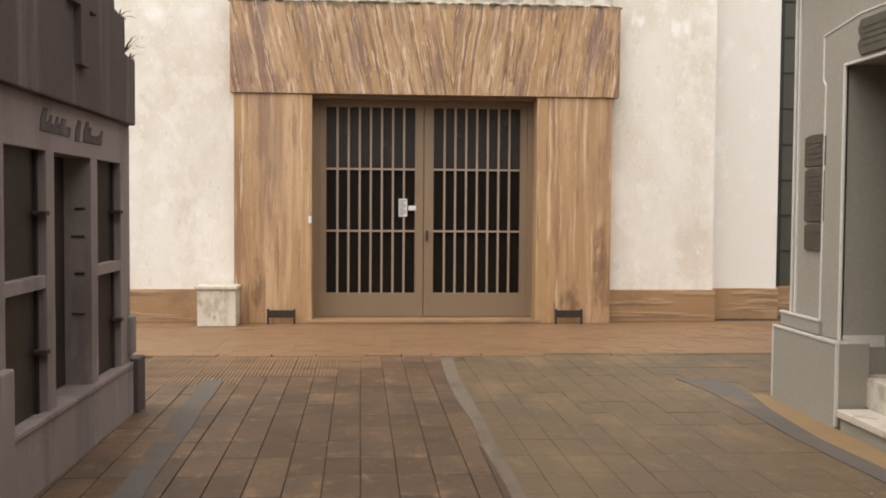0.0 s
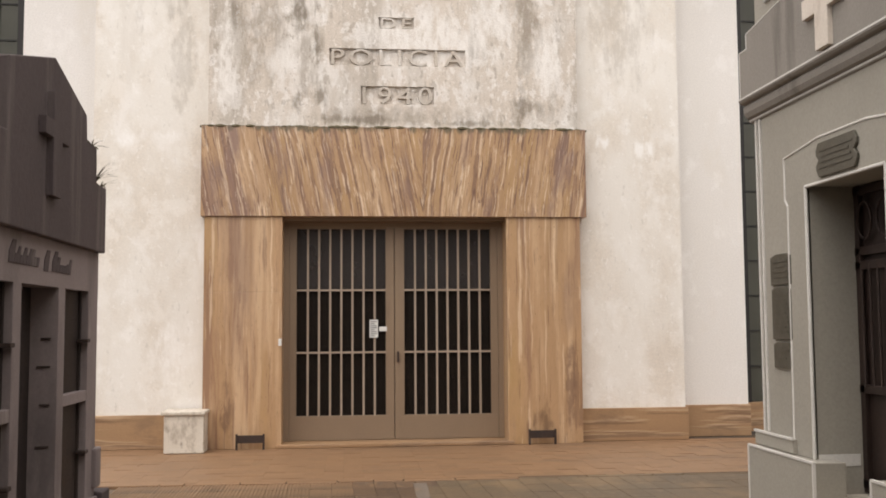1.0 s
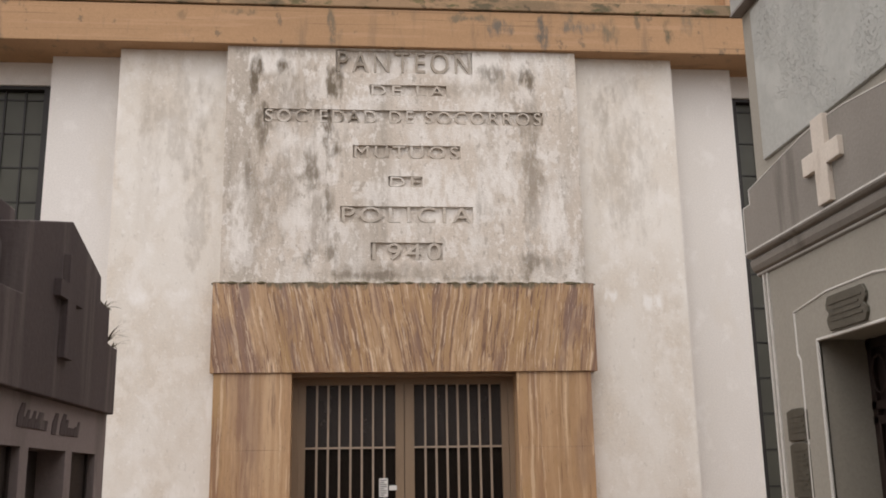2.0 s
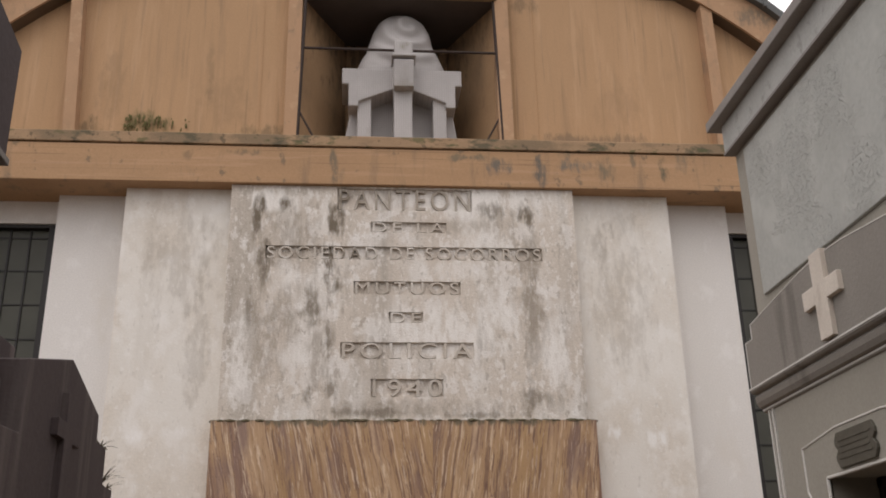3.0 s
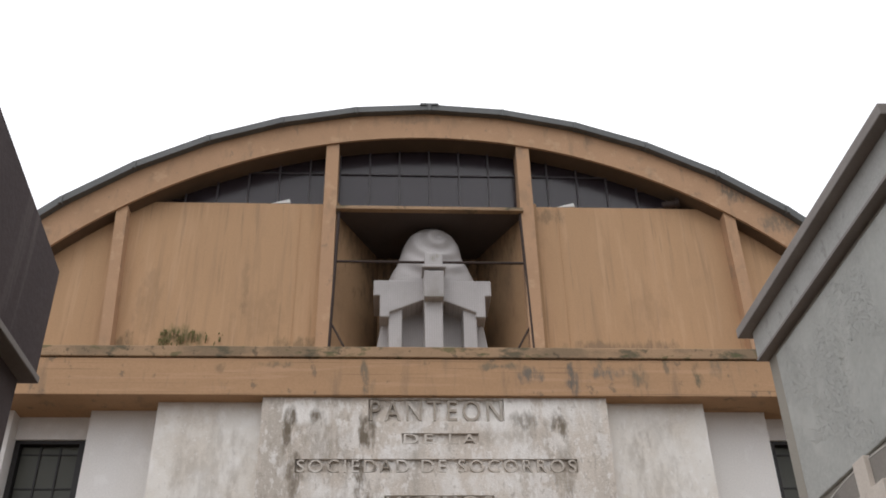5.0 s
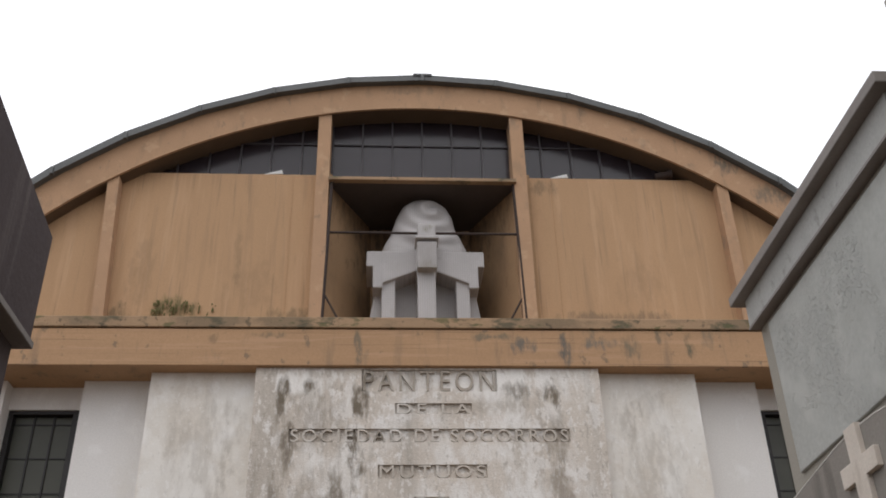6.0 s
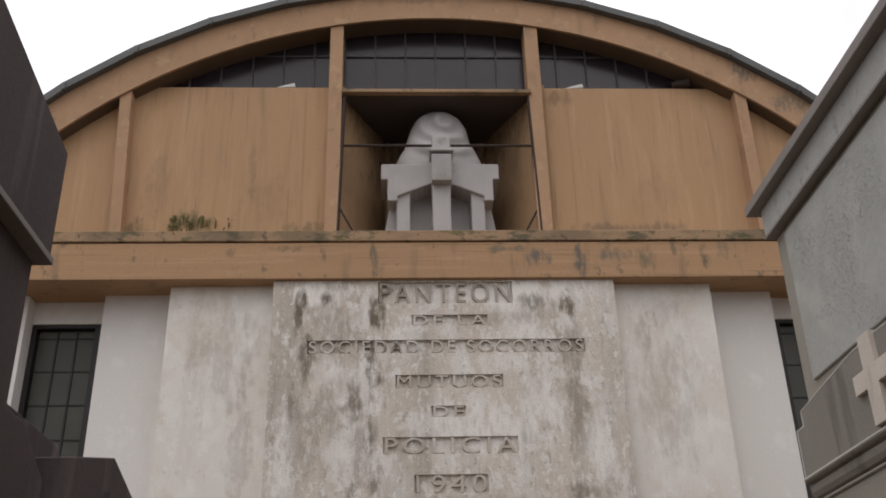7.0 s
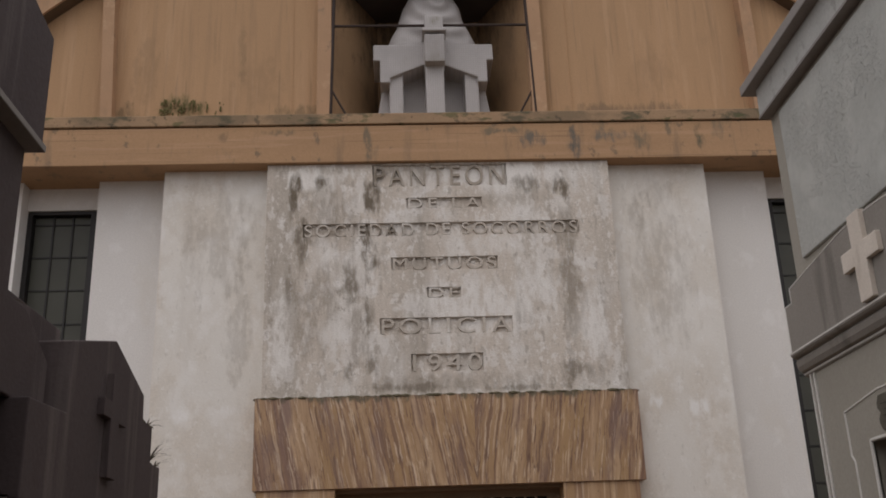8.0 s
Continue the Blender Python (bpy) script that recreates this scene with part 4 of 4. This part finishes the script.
# ---- grey mausoleum with the cross ----
maus = thing("grey_mausoleum", "grey rendered mausoleum with white edges and cross", "mausoleum")
NEAR = -7.96
maus.location = (0.018, 0, 0.012)
part("tall_body", B(2.66, 6.2, NEAR, -5.24, 2.55, 5.45), M_STUCCO, maus, "greenish grey stucco body")
part("wall_margin", B(2.60, 2.70, NEAR, -5.23, 3.1, 5.32), M_GREYWALL, maus)
part("stucco_panel", B(2.575, 2.64, NEAR + 0.16, -5.44, 3.98, 5.27, bevel=0.01), M_STUCCO, maus, "rough stucco panel")
part("lower_body", B(2.70, 6.2, -5.95, -5.28, 0.0, 2.55), M_GREYWALL, maus)
part("lower_body", B(2.70, 6.2, NEAR, -7.19, 0.0, 2.55), M_GREYWALL, maus)
part("lower_body", B(3.12, 6.2, -7.19, -5.95, 0.0, 2.55), M_GREYWALL, maus)
# lower front: far pier, near pier, head over the door
part("front_wall", B(2.59, 2.70, -6.05, -5.215, 0.6, 3.2), M_GREYWALL, maus, "smooth grey rendered front")
part("front_wall", B(2.59, 2.70, NEAR, -7.09, 0.6, 3.2), M_GREYWALL, maus)
part("front_wall", B(2.59, 2.70, -7.09, -6.05, 2.46, 3.2), M_GREYWALL, maus)
for y0, y1 in ((-6.20, -5.13), (NEAR, -6.94)):
    part("plinth", B(2.487, 2.72, y0, y1, -0.05, 0.565, bevel=0.006), M_GREYWALL, maus, "grey plinth with white edges")
    part("plinth_edge", B(2.480, 2.50, y0 - 0.004, y1 + 0.004, 0.557, 0.573), M_TRIM, maus)
    for y in (y0, y1):
        part("plinth_edge", B(2.479, 2.50, y - 0.008, y + 0.008, 0.0, 0.556), M_TRIM, maus)
part("plinth_step", B(2.54, 2.70, -5.79, -5.13, 0.57, 0.675, bevel=0.006), M_GREYWALL, maus)
part("plinth_edge", B(2.532, 2.555, -5.794, -5.126, 0.668, 0.684), M_TRIM, maus)
# raised door surround
prof = [(-5.75, 0.57), (-5.77, 2.35), (-5.73, 2.40), (-5.73, 2.71), (-6.25, 2.77), (-6.89, 2.77), (-7.41, 2.71), (-7.41, 2.40), (-7.37, 2.35), (-7.39, 0.57),
        (-7.09, 0.57), (-7.09, 2.46), (-6.05, 2.46), (-6.05, 0.57)]
part("door_surround", prism(bmesh.new(), prof, "x", 2.572, 2.60), M_GREYWALL, maus, "raised grey door surround")
for p, q in zip(prof[:10], prof[1:10]):
    part("white_edge", rod(bmesh.new(), (2.572, *p), (2.572, *q), 0.009, 6), M_TRIM, maus)
for p, q in (((-6.05, 0.0), (-6.05, 2.46)), ((-6.05, 2.46), (-7.09, 2.46)), ((-7.09, 2.46), (-7.09, 0.0))):
    part("white_edge", rod(bmesh.new(), (2.574, *p), (2.574, *q), 0.013, 6), M_TRIM, maus)
for y in (-5.225, -5.295):
    part("white_edge", B(2.578, 2.60, y - 0.012, y + 0.012, 0.685, 3.12), M_TRIM, maus)
# deep reveal, inner door
part("reveal", B(2.70, 3.10, -6.05, -5.95, 0.0, 2.5), M_GREYWALL, maus)
part("reveal", B(2.70, 3.10, -7.19, -7.09, 0.0, 2.5), M_GREYWALL, maus)
part("reveal_band", B(2.60, 2.90, -6.056, -6.0, 0.52, 0.60), M_TRIM, maus)
part("reveal_head", B(2.70, 3.10, -7.1, -6.0, 2.46, 2.6), M_GREYWALL, maus)
door = part("bronze_door", B(2.95, 2.99, -7.09, -6.05, 0.34, 2.46), M_DOORBRONZE, maus, "dark wrought double door with glass")
for y in (-6.09, -6.55, -6.59, -7.05):
    part("stile", B(2.915, 2.96, y - 0.03, y + 0.03, 0.34, 2.46, bevel=0.004), M_DOORBRONZE, door)
for z in (0.40, 1.05, 1.9, 2.0, 2.42):
    part("rail", B(2.915, 2.96, -7.09, -6.05, z - 0.03, z + 0.03, bevel=0.004), M_DOORBRONZE, door)
for k in range(9):
    y = -6.13 - k * 0.105
    part("wrought_bar", rod(bmesh.new(), (2.92, y, 1.06), (2.92, y, 1.9), 0.009, 6), M_IRON, door)
for k in range(4):
    y = -6.2 - k * 0.25
    bm = bmesh.new()
    for a in range(12):
        a0, a1 = a * math.pi / 6, (a + 1) * math.pi / 6
        rod(bm, (2.915, y + 0.09 * math.cos(a0), 2.21 + 0.13 * math.sin(a0)), (2.915, y + 0.09 * math.cos(a1), 2.21 + 0.13 * math.sin(a1)), 0.009, 6)
    part("scroll", bm, M_IRON, door)
part("lower_step", B(2.475, 2.95, -6.94, -6.235, 0.07, 0.125, bevel=0.01), M_MARBLE, maus, "worn white marble step")
part("step_riser", B(2.50, 2.95, -6.93, -6.25, -0.03, 0.07), M_GREYWALL, maus)
part("upper_step", B(2.70, 2.97, -7.09, -6.05, 0.12, 0.33, bevel=0.012), M_MARBLE, maus, "worn white marble step")
# cornice mouldings
prof = [(2.60, 3.090), (2.575, 3.100), (2.575, 3.125), (2.545, 3.135), (2.525, 3.170), (2.52, 3.210), (2.535, 3.235), (2.50, 3.245), (2.485, 3.260), (2.485, 3.285), (2.70, 3.285), (2.70, 3.090)]
part("cornice", prism(bmesh.new(), prof, "y", NEAR, -5.14), M_STONE, maus, "grey moulded cornice")
for x, z in ((2.570, 3.115), (2.482, 3.278)):
    part("white_edge", B(x, x + 0.02, NEAR, -5.135, z - 0.006, z + 0.006), M_TRIM, maus)
prof = [(-5.14, 3.286), (-5.14, 3.660), (-5.28, 3.660), (-5.28, 3.780), (-6.25, 3.885), (-6.57, 3.900), (-6.89, 3.885), (-7.81, 3.780), (-7.81, 3.660), (-7.95, 3.660), (-7.95, 3.286)]
part("pediment", prism(bmesh.new(), prof, "x", 2.50, 2.66), M_STONE, maus, "stained grey stone pediment")
for p, q in zip(prof, prof[1:]):
    part("white_edge", rod(bmesh.new(), (2.503, *p), (2.503, *q), 0.007, 6), M_TRIM, maus)
bm = prism(bmesh.new(), [(-6.485, 3.305), (-6.485, 3.560), (-6.31, 3.560), (-6.31, 3.695), (-6.485, 3.695), (-6.485, 3.915), (-6.66, 3.915), (-6.66, 3.695), (-6.835, 3.695), (-6.835, 3.560), (-6.66, 3.560), (-6.66, 3.305)], "x", 2.462, 2.51, 0.005)
part("cross", bm, M_CROSS, maus, "cream stone cross")
# roof cornice in two tiers
part("roof_band", B(2.51, 6.3, -8.0, -5.215, 5.345, 5.60, bevel=0.006), M_STUCCOEDGE, maus, "grey band under the roof edge")
# darker slab puts the shade on the band's underside into colour
part("roof_band_soffit", B(2.505, 6.3, -8.005, -5.21, 5.325, 5.347), M_CORNICE, maus)
part("roof_edge", B(2.415, 6.4, -8.10, -5.10, 5.60, 5.69, bevel=0.008), M_CORNICE, maus, "brown-grey flat roof edge")


def plaque(y0, y1, z0, z1, x, rows, notch):
    ob = thing("plaque", "dull bronze memorial plaque on the grey front", "plaque", "memorial plaques")
    n = 0.035 if notch else 0.0
    zm = (z0 + z1) / 2
    prof = [(y0 + n, z0), (y1 - n, z0), (y1, z0 + 0.05), (y1, zm - n), (y1 - n, zm), (y1, zm + n), (y1, z1 - 0.05), (y1 - n, z1), (y0 + n, z1), (y0, z1 - 0.05),
            (y0, zm + n), (y0 + n, zm), (y0, zm - n), (y0, z0 + 0.05)]
    if not notch:
        prof = [(y0, z0), (y1, z0), (y1, z1 - 0.02), ((y0 + y1) / 2 + 0.08, z1), ((y0 + y1) / 2 - 0.08, z1), (y0, z1 - 0.02)]
    part("plate", prism(bmesh.new(), prof, "x", x - 0.022, x, 0.004), M_BRONZE, ob)
    for k in range(rows):
        z = z1 - 0.045 - (z1 - z0 - 0.08) * (k + 0.3) / rows
        w = (0.05, 0.09, 0.07)[k % 3]
        part("text_bar", B(x - 0.027, x - 0.020, y0 + w, y1 - w, z - 0.006, z + 0.006), M_BRONZE, ob)
    return ob


plaque(-5.79, -5.44, 1.80, 2.03, 2.608, 4, False)
plaque(-5.775, -5.45, 1.395, 1.785, 2.608, 9, False)
plaque(-5.765, -5.46, 1.185, 1.38, 2.608, 2, False)
plaque(-6.80, -6.26, 2.50, 2.735, 2.590, 4, True)

# ---- dark tomb with the gabled attic ----
tomb = thing("gabled_tomb", "mauve-grey family tomb with dark gabled attic", "tomb")
L = -2.36
part("body", B(-5.2, L - 0.5, -8.1, -5.50, 0.0, 2.1), M_LTOMB, tomb)
part("body_roof", B(-5.2, L - 0.16, -8.1, -5.56, 2.05, 2.45), M_DARKSTONE, tomb)
part("roof_block", B(-5.1, -2.75, -8.1, -6.5, 2.40, 3.25, bevel=0.01), M_DARKSTONE, tomb)
part("base", B(L - 0.55, L + 0.02, -8.1, -5.48, -0.05, 0.36, bevel=0.008), M_LTOMB, tomb, "stained grey tomb base")
part("front_head", B(L - 0.5, L, -8.1, -5.50, 1.765, 2.06), M_LTOMB, tomb)
for y0, y1 in ((-5.745, -5.50), (-6.44, -6.30), (-7.265, -7.13), (-8.1, -7.86)):
    part("pilaster", B(L - 0.5, L, y0, y1, 0.355, 1.77, bevel=0.004), M_LTOMB, tomb)
for y0, y1 in ((-6.30, -5.745), (-7.86, -7.265)):
    part("transom", B(L - 0.12, L - 0.004, y0, y1, 1.03, 1.10, bevel=0.004), M_LTOMB, tomb)
    for z0, z1, nm in ((1.10, 1.765, "upper_door"), (0.36, 1.03, "lower_door")):
        d = part(nm, B(L - 0.10, L - 0.06, y0, y1, z0, z1), M_DOORBROWN, tomb, "dark brown metal niche door")
        part("frame_strip", B(L - 0.06, L - 0.045, y0, y0 + 0.03, z0, z1), M_DOORBROWN, d)
        part("frame_strip", B(L - 0.06, L - 0.045, y1 - 0.03, y1, z0, z1), M_DOORBROWN, d)
        part("latch", B(L - 0.05, L + 0.02, y1 - 0.08, y1 - 0.01, (z0 + z1) / 2 - 0.012, (z0 + z1) / 2 + 0.012, bevel=0.004), M_IRON, d)
# open middle bay: side wall of niches, thin dark strips standing in for faint stains
part("bay_door", B(L - 0.22, L - 0.165, -7.2, -6.3, 0.3, 1.8), M_DOORBROWN, tomb, "dark recessed door")
for k, z in enumerate((0.80, 1.05, 1.28, 1.45)):
    part("ledge", B(L - 0.12 + 0.02 * (k % 2), L - 0.04, -6.452, -6.438, z, z + 0.012, bevel=0.003), M_IRON, tomb)
part("bay_sill", B(L - 0.5, L + 0.03, -7.13, -6.44, 0.33, 0.365, bevel=0.004), M_LTOMB, tomb)
part("sill", B(L - 0.03, L + 0.035, -8.1, -5.55, 0.335, 0.366, bevel=0.005), M_LTOMB, tomb)
part("corner_block", B(L - 0.5, L + 0.055, -5.50, -5.28, -0.05, 0.38, bevel=0.012), M_DARKSTONE, tomb)
part("corner_box", B(L - 0.2, L + 0.03, -5.58, -5.44, 0.42, 0.69, bevel=0.01), M_LTOMB, tomb)
part("corner_block", B(L - 0.3, L + 0.05, -8.12, -7.88, -0.05, 0.70, bevel=0.012), M_LTOMB, tomb)
prof = [(-5.52, 2.04), (-5.52, 2.50), (-5.79, 2.50), (-5.80, 2.74), (-6.05, 2.74), (-6.07, 2.91), (-6.78, 3.10), (-7.56, 2.905), (-7.57, 2.52), (-8.1, 2.50), (-8.1, 2.04)]
part("attic", prism(bmesh.new(), prof, "x", L - 0.25, -2.31, 0.008), M_DARKSTONE, tomb, "dark stained gabled attic slab")
bm = prism(bmesh.new(), [(-6.75, 2.27), (-6.75, 2.60), (-6.60, 2.60), (-6.60, 2.70), (-6.75, 2.70), (-6.75, 2.87), (-6.92, 2.87), (-6.92, 2.70), (-7.07, 2.70), (-7.07, 2.60), (-6.92, 2.60), (-6.92, 2.27)], "x", -2.315, -2.27, 0.004)
part("cross", bm, M_DARKSTONE, tomb, "dark raised stone cross")
# worn script sign: plain slanted bars where letters cannot be read
rnd = random.Random(3)
for y0, y1, z0, z1 in ((-7.36, -6.86, 1.865, 1.925), (-6.76, -6.66, 1.85, 1.97), (-6.60, -6.19, 1.855, 1.915)):
    y = y0
    while y < y1 - 0.02:
        cap = y == y0
        w = 0.075 if cap else rnd.uniform(0.030, 0.058)
        h = 0.125 if cap else rnd.choice((0.050, 0.055, 0.062, 0.095))
        lean = 0.02 * h / 0.06
        prof = [(y, z0), (y + w, z0), (y + w + lean, z0 + h), (y + 0.3 * w + lean, z0 + h), (y + 0.1 * w, z0 + 0.5 * h)]
        part("sign_stroke", prism(bmesh.new(), prof, "x", L - 0.002, L + 0.006, 0.002), M_DARKSTONE, tomb)
        y += w + 0.006
# lower neighbour roof behind the step
nb = thing("stepped_tomb_roof", "dark stepped stone tomb roof, weather-stained", "tomb")
prof = [(-7.66, 2.50), (-7.66, 2.76), (-8.02, 2.95), (-8.34, 2.95), (-8.34, 2.50)]
part("slab", prism(bmesh.new(), prof, "x", -2.9, -2.40, 0.008), M_DARKSTONE, nb)

# ---- tall dark tomb with the metal-dark cornice ----
tall = thing("tall_tomb", "tall dark grey tomb with a heavy brown cornice", "tomb")
part("body", B(-5.2, -2.36, -11.5, -8.36, 0.0, 3.72), M_DARKSTONE, tall)
prof = [(-8.33, 3.645), (-8.33, 4.25), (-9.9, 4.52), (-11.5, 4.25), (-11.5, 3.645)]
part("cornice", prism(bmesh.new(), prof, "x", -5.3, -2.29, 0.006), M_DARKSTONE, tall, "dark brown parapet")
part("cornice_lip", B(-5.3, -2.275, -11.5, -8.32, 3.63, 3.665, bevel=0.004), M_CORNICE, tall)


# ---- unseen plain walls added to close the alley behind the view and block low sky ----
for nm, a in (("wall_west", (-5.2, -2.45, -22, -11.52, 0, 6.0)), ("wall_east", (2.6, 6.2, -22, -8.2, 0, 6.2)), ("wall_south", (-5.2, 6.2, -22.4, -22.02, 0, 8.0))):
    tagged(part(nm, B(*a), M_GREYWALL), "added unseen grey wall that blocks low sky light", "wall", kind="structure")


# ---- weeds ----
def weed(x, y, z, n, length, seed, up=0.6):
    rnd = random.Random(seed)
    bm = bmesh.new()
    for k in range(n):
        a = rnd.uniform(0, 6.28)
        d = Vector((math.cos(a) * 0.6, math.sin(a), up * rnd.uniform(0.2, 1.4))).normalized() * length * rnd.uniform(0.5, 1.0)
        side = Vector((0.006, 0.006, 0.004))
        p = Vector((x, y, z))
        prev = None
        for i in range(4):
            u = i / 3
            q = p + d * u + Vector((0, 0, -0.25 * length * u * u))
            w = side * (1 - u) + side * 0.1
            row = (bm.verts.new(q - w), bm.verts.new(q + w))
            if prev:
                bm.faces.new((prev[0], prev[1], row[1], row[0]))
            prev = row
    ob = part("weed", bm, M_WEED)
    return tagged(ob, "dry spiky weed growing on the attic step", "weed", "weeds on the attic")


weed(-2.34, -5.83, 2.74, 16, 0.20, 1)
weed(-2.34, -5.72, 2.52, 16, 0.30, 2)
weed(-2.34, -5.56, 2.50, 10, 0.22, 3)
weed(-2.5, -8.15, 2.95, 9, 0.34, 4, 1.8)
rnd = random.Random(7)
for cx, n in ((-3.82, 60), (-3.36, 14)):
    bm = bmesh.new()
    for k in range(n):
        bmesh.ops.create_icosphere(bm, subdivisions=1, radius=rnd.uniform(0.010, 0.026), matrix=Matrix.Translation((cx + rnd.uniform(-0.26, 0.26) * (1 if n > 10 else 0.5), 0.60 - rnd.uniform(0, 0.04), 8.60 + rnd.uniform(-0.12, 0.12))) @ Matrix.Diagonal((0.7, 0.5, rnd.uniform(1.0, 3.0), 1)))
    tagged(part("moss_tuft", bm, M_GREEN), "green moss tuft on the ochre wall", "moss", "moss tufts", "stuff")

# ---- alley paving ----
strips = thing("cement_strip", "grey cement repair strips along the alley", "strip", kind="structure")
rag = random.Random(21)
ys = [-4.2 - 0.3 * k for k in range(33)]
prof = [(-1.88 - 0.035 * (y + 4.9) + rag.uniform(-0.008, 0.008), y) for y in ys] + [(-2.055 - 0.04 * (y + 4.9) + rag.uniform(-0.008, 0.008), y) for y in reversed(ys)]
part("strip", prism(bmesh.new(), prof, "z", -0.2, -0.004), M_CONCRETE, strips)
prof = [(2.02, -4.2), (2.10, -4.8), (2.12, -5.6), (2.11, -6.5), (2.17, -7.5), (2.2, -9.0), (2.38, -9.0), (2.33, -7.5), (2.27, -6.5), (2.31, -5.7), (2.37, -5.1), (2.40, -4.5), (2.36, -4.2)]
part("strip", prism(bmesh.new(), prof, "z", -0.2, -0.003), M_CONCRETE, strips)
prof = [(0.02, -3.0), (0.0, -4.0), (0.01, -5.0), (0.06, -5.9), (0.05, -6.6), (0.09, -7.6), (0.08, -9.0), (0.20, -9.0), (0.17, -7.6), (0.15, -6.6), (0.15, -5.9), (0.14, -5.0), (0.12, -4.0), (0.15, -3.0)]
part("strip", prism(bmesh.new(), prof, "z", -0.2, -0.003), M_MORTAR, strips)
prof = [(2.40, -4.95), (2.31, -5.7), (2.27, -6.5), (2.33, -7.5), (2.38, -9.0), (2.52, -9.0), (2.52, -4.95)]
part("strip", prism(bmesh.new(), prof, "z", -0.2, -0.005), M_TAN, strips)
prof = [(0.035, -6.62), (0.055, -6.64), (0.07, -7.0), (0.09, -7.5), (0.08, -8.0), (0.05, -8.0), (0.05, -7.4), (0.045, -7.0)]
part("broken_edge", prism(bmesh.new(), prof, "z", -0.2, -0.001), M_JOINT, strips)
rnd = random.Random(5)
x = -3.6
while x < 4.2:
    w = rnd.uniform(0.22, 0.7)
    y = -2.765 + rnd.uniform(-0.02, 0.02)
    kerb = part("kerb_stone", B(x, x + w - 0.012, y - 0.05, y + 0.05, -0.2, (-0.004 if x < 0.9 else -0.009) + rnd.uniform(0, 0.006), bevel=0.006), M_SIDEWALK if x < 0.9 else M_TILEWORN, strips)
    x += w


def tile_of(name, ribs, material, gap=0.0):
    me = bpy.data.meshes.new(name)
    bm = bmesh.new()
    if ribs:
        box(bm, -0.1004, 0.1004, -0.2004, 0.2004, -0.05, -0.008)
        for k in range(6):
            x = -0.1 + 0.2 * (k + 0.5) / 6
            box(bm, x - 0.010, x + 0.010, -0.198, 0.198, -0.01, 0.0)
    else:
        box(bm, -0.1012 + gap, 0.1012 - gap, -0.2012 + gap, 0.2012 - gap, -0.05, 0.0)
        bmesh.ops.bevel(bm, geom=[e for e in bm.edges if all(abs(v.co.z) < 1e-6 for v in e.verts)], offset=0.003, segments=1, affect="EDGES")
    bm.to_mesh(me)
    bm.free()
    me.materials.append(material)
    return me


tile_mesh, rib_mesh = tile_of("tile", False, M_TILE, 0.0026), tile_of("ribbed_tile", True, M_RIB)
worn_mesh = tile_of("worn_tile", False, M_TILEWORN, 0.0008)
paving = thing("alley_paving", "worn brown paving tiles with dark joints", "paving", kind="structure")
rnd = random.Random(11)
for i in range(-14, 19):
    for j in range(14):
        x, y = -0.608 + 0.2035 * i, -2.98 - 0.4035 * j
        x -= 0.017 * (y + 6)
        if not -2.80 < x < 2.6 - (0.0 if y > -5 else 0.1) or y < -8.4:
            continue
        ribbed = x < -0.55 and y > -3.5 - 0.62 * (-0.55 - x)
        ob = new("ribbed_tile" if ribbed else "tile", rib_mesh if ribbed else worn_mesh if x > 0.16 else tile_mesh)
        ob.location = (x, y, -0.008 - 0.004 * rnd.random())
        ob.rotation_euler = (rnd.uniform(-0.004, 0.004), rnd.uniform(-0.004, 0.004), 0.017 + rnd.uniform(-0.004, 0.004))
        ob.parent = paving
# the far corners beside the tombs, and the pavement by the pantheon, joined
bm = bmesh.new()
for i in range(44):
    for j in range(14):
        x, y = -3.6 + 0.2035 * i, -2.62 + 0.2035 * j
        if y < -0.15 or abs(x) > 2.5:
            box(bm, x - 0.1012, x + 0.1012, y - 0.1012, y + 0.1012, -0.05, -0.001 - 0.004 * rnd.random())
tagged(part("pavement_tiles", bm, M_SIDEWALK, sidewalk), "small worn ochre pavement tiles", kind="stuff")
bm = bmesh.new()
for i in range(12):
    for j in range(6):
        for s in (-1, 1):
            x, y = s * (2.60 + 0.2035 * i), -2.98 - 0.4035 * j
            if y > (-5.0 if s > 0 else -5.2) and not -2.95 < x < 0:
                box(bm, x - 0.1005, x + 0.1005, y - 0.2005, y + 0.2005, -0.05, -0.009 - 0.004 * rnd.random())
tagged(part("corner_tiles", bm, M_TILEWORN, sidewalk), "worn brown paving tiles beside the tombs", kind="stuff")
# tiles nearer than the view, joined
bm = bmesh.new()
for i in range(-12, 13):
    for j in range(13, 32):
        x, y = -0.608 + 0.2035 * i, -3.06 - 0.4035 * j
        if -2.35 < x < 2.6:
            box(bm, x - 0.0975, x + 0.0975, y - 0.1975, y + 0.1975, -0.05, -0.008 - 0.004 * rnd.random())
tagged(part("paving_rest", bm, M_TILE, paving), "worn brown paving tiles", kind="stuff")
bm = bmesh.new()
for k in range(18):
    x, y = rnd.uniform(-2.3, 2.4), rnd.uniform(-8, -2.9)
    bmesh.ops.create_icosphere(bm, subdivisions=1, radius=rnd.uniform(0.004, 0.008), matrix=Matrix.Translation((x, y, -0.004)) @ Matrix.Diagonal((1.4, 1, 0.4, 1)))
tagged(part("litter_crumbs", bm, M_STUCCOEDGE), "small pale crumbs scattered on the paving", "litter", kind="stuff")
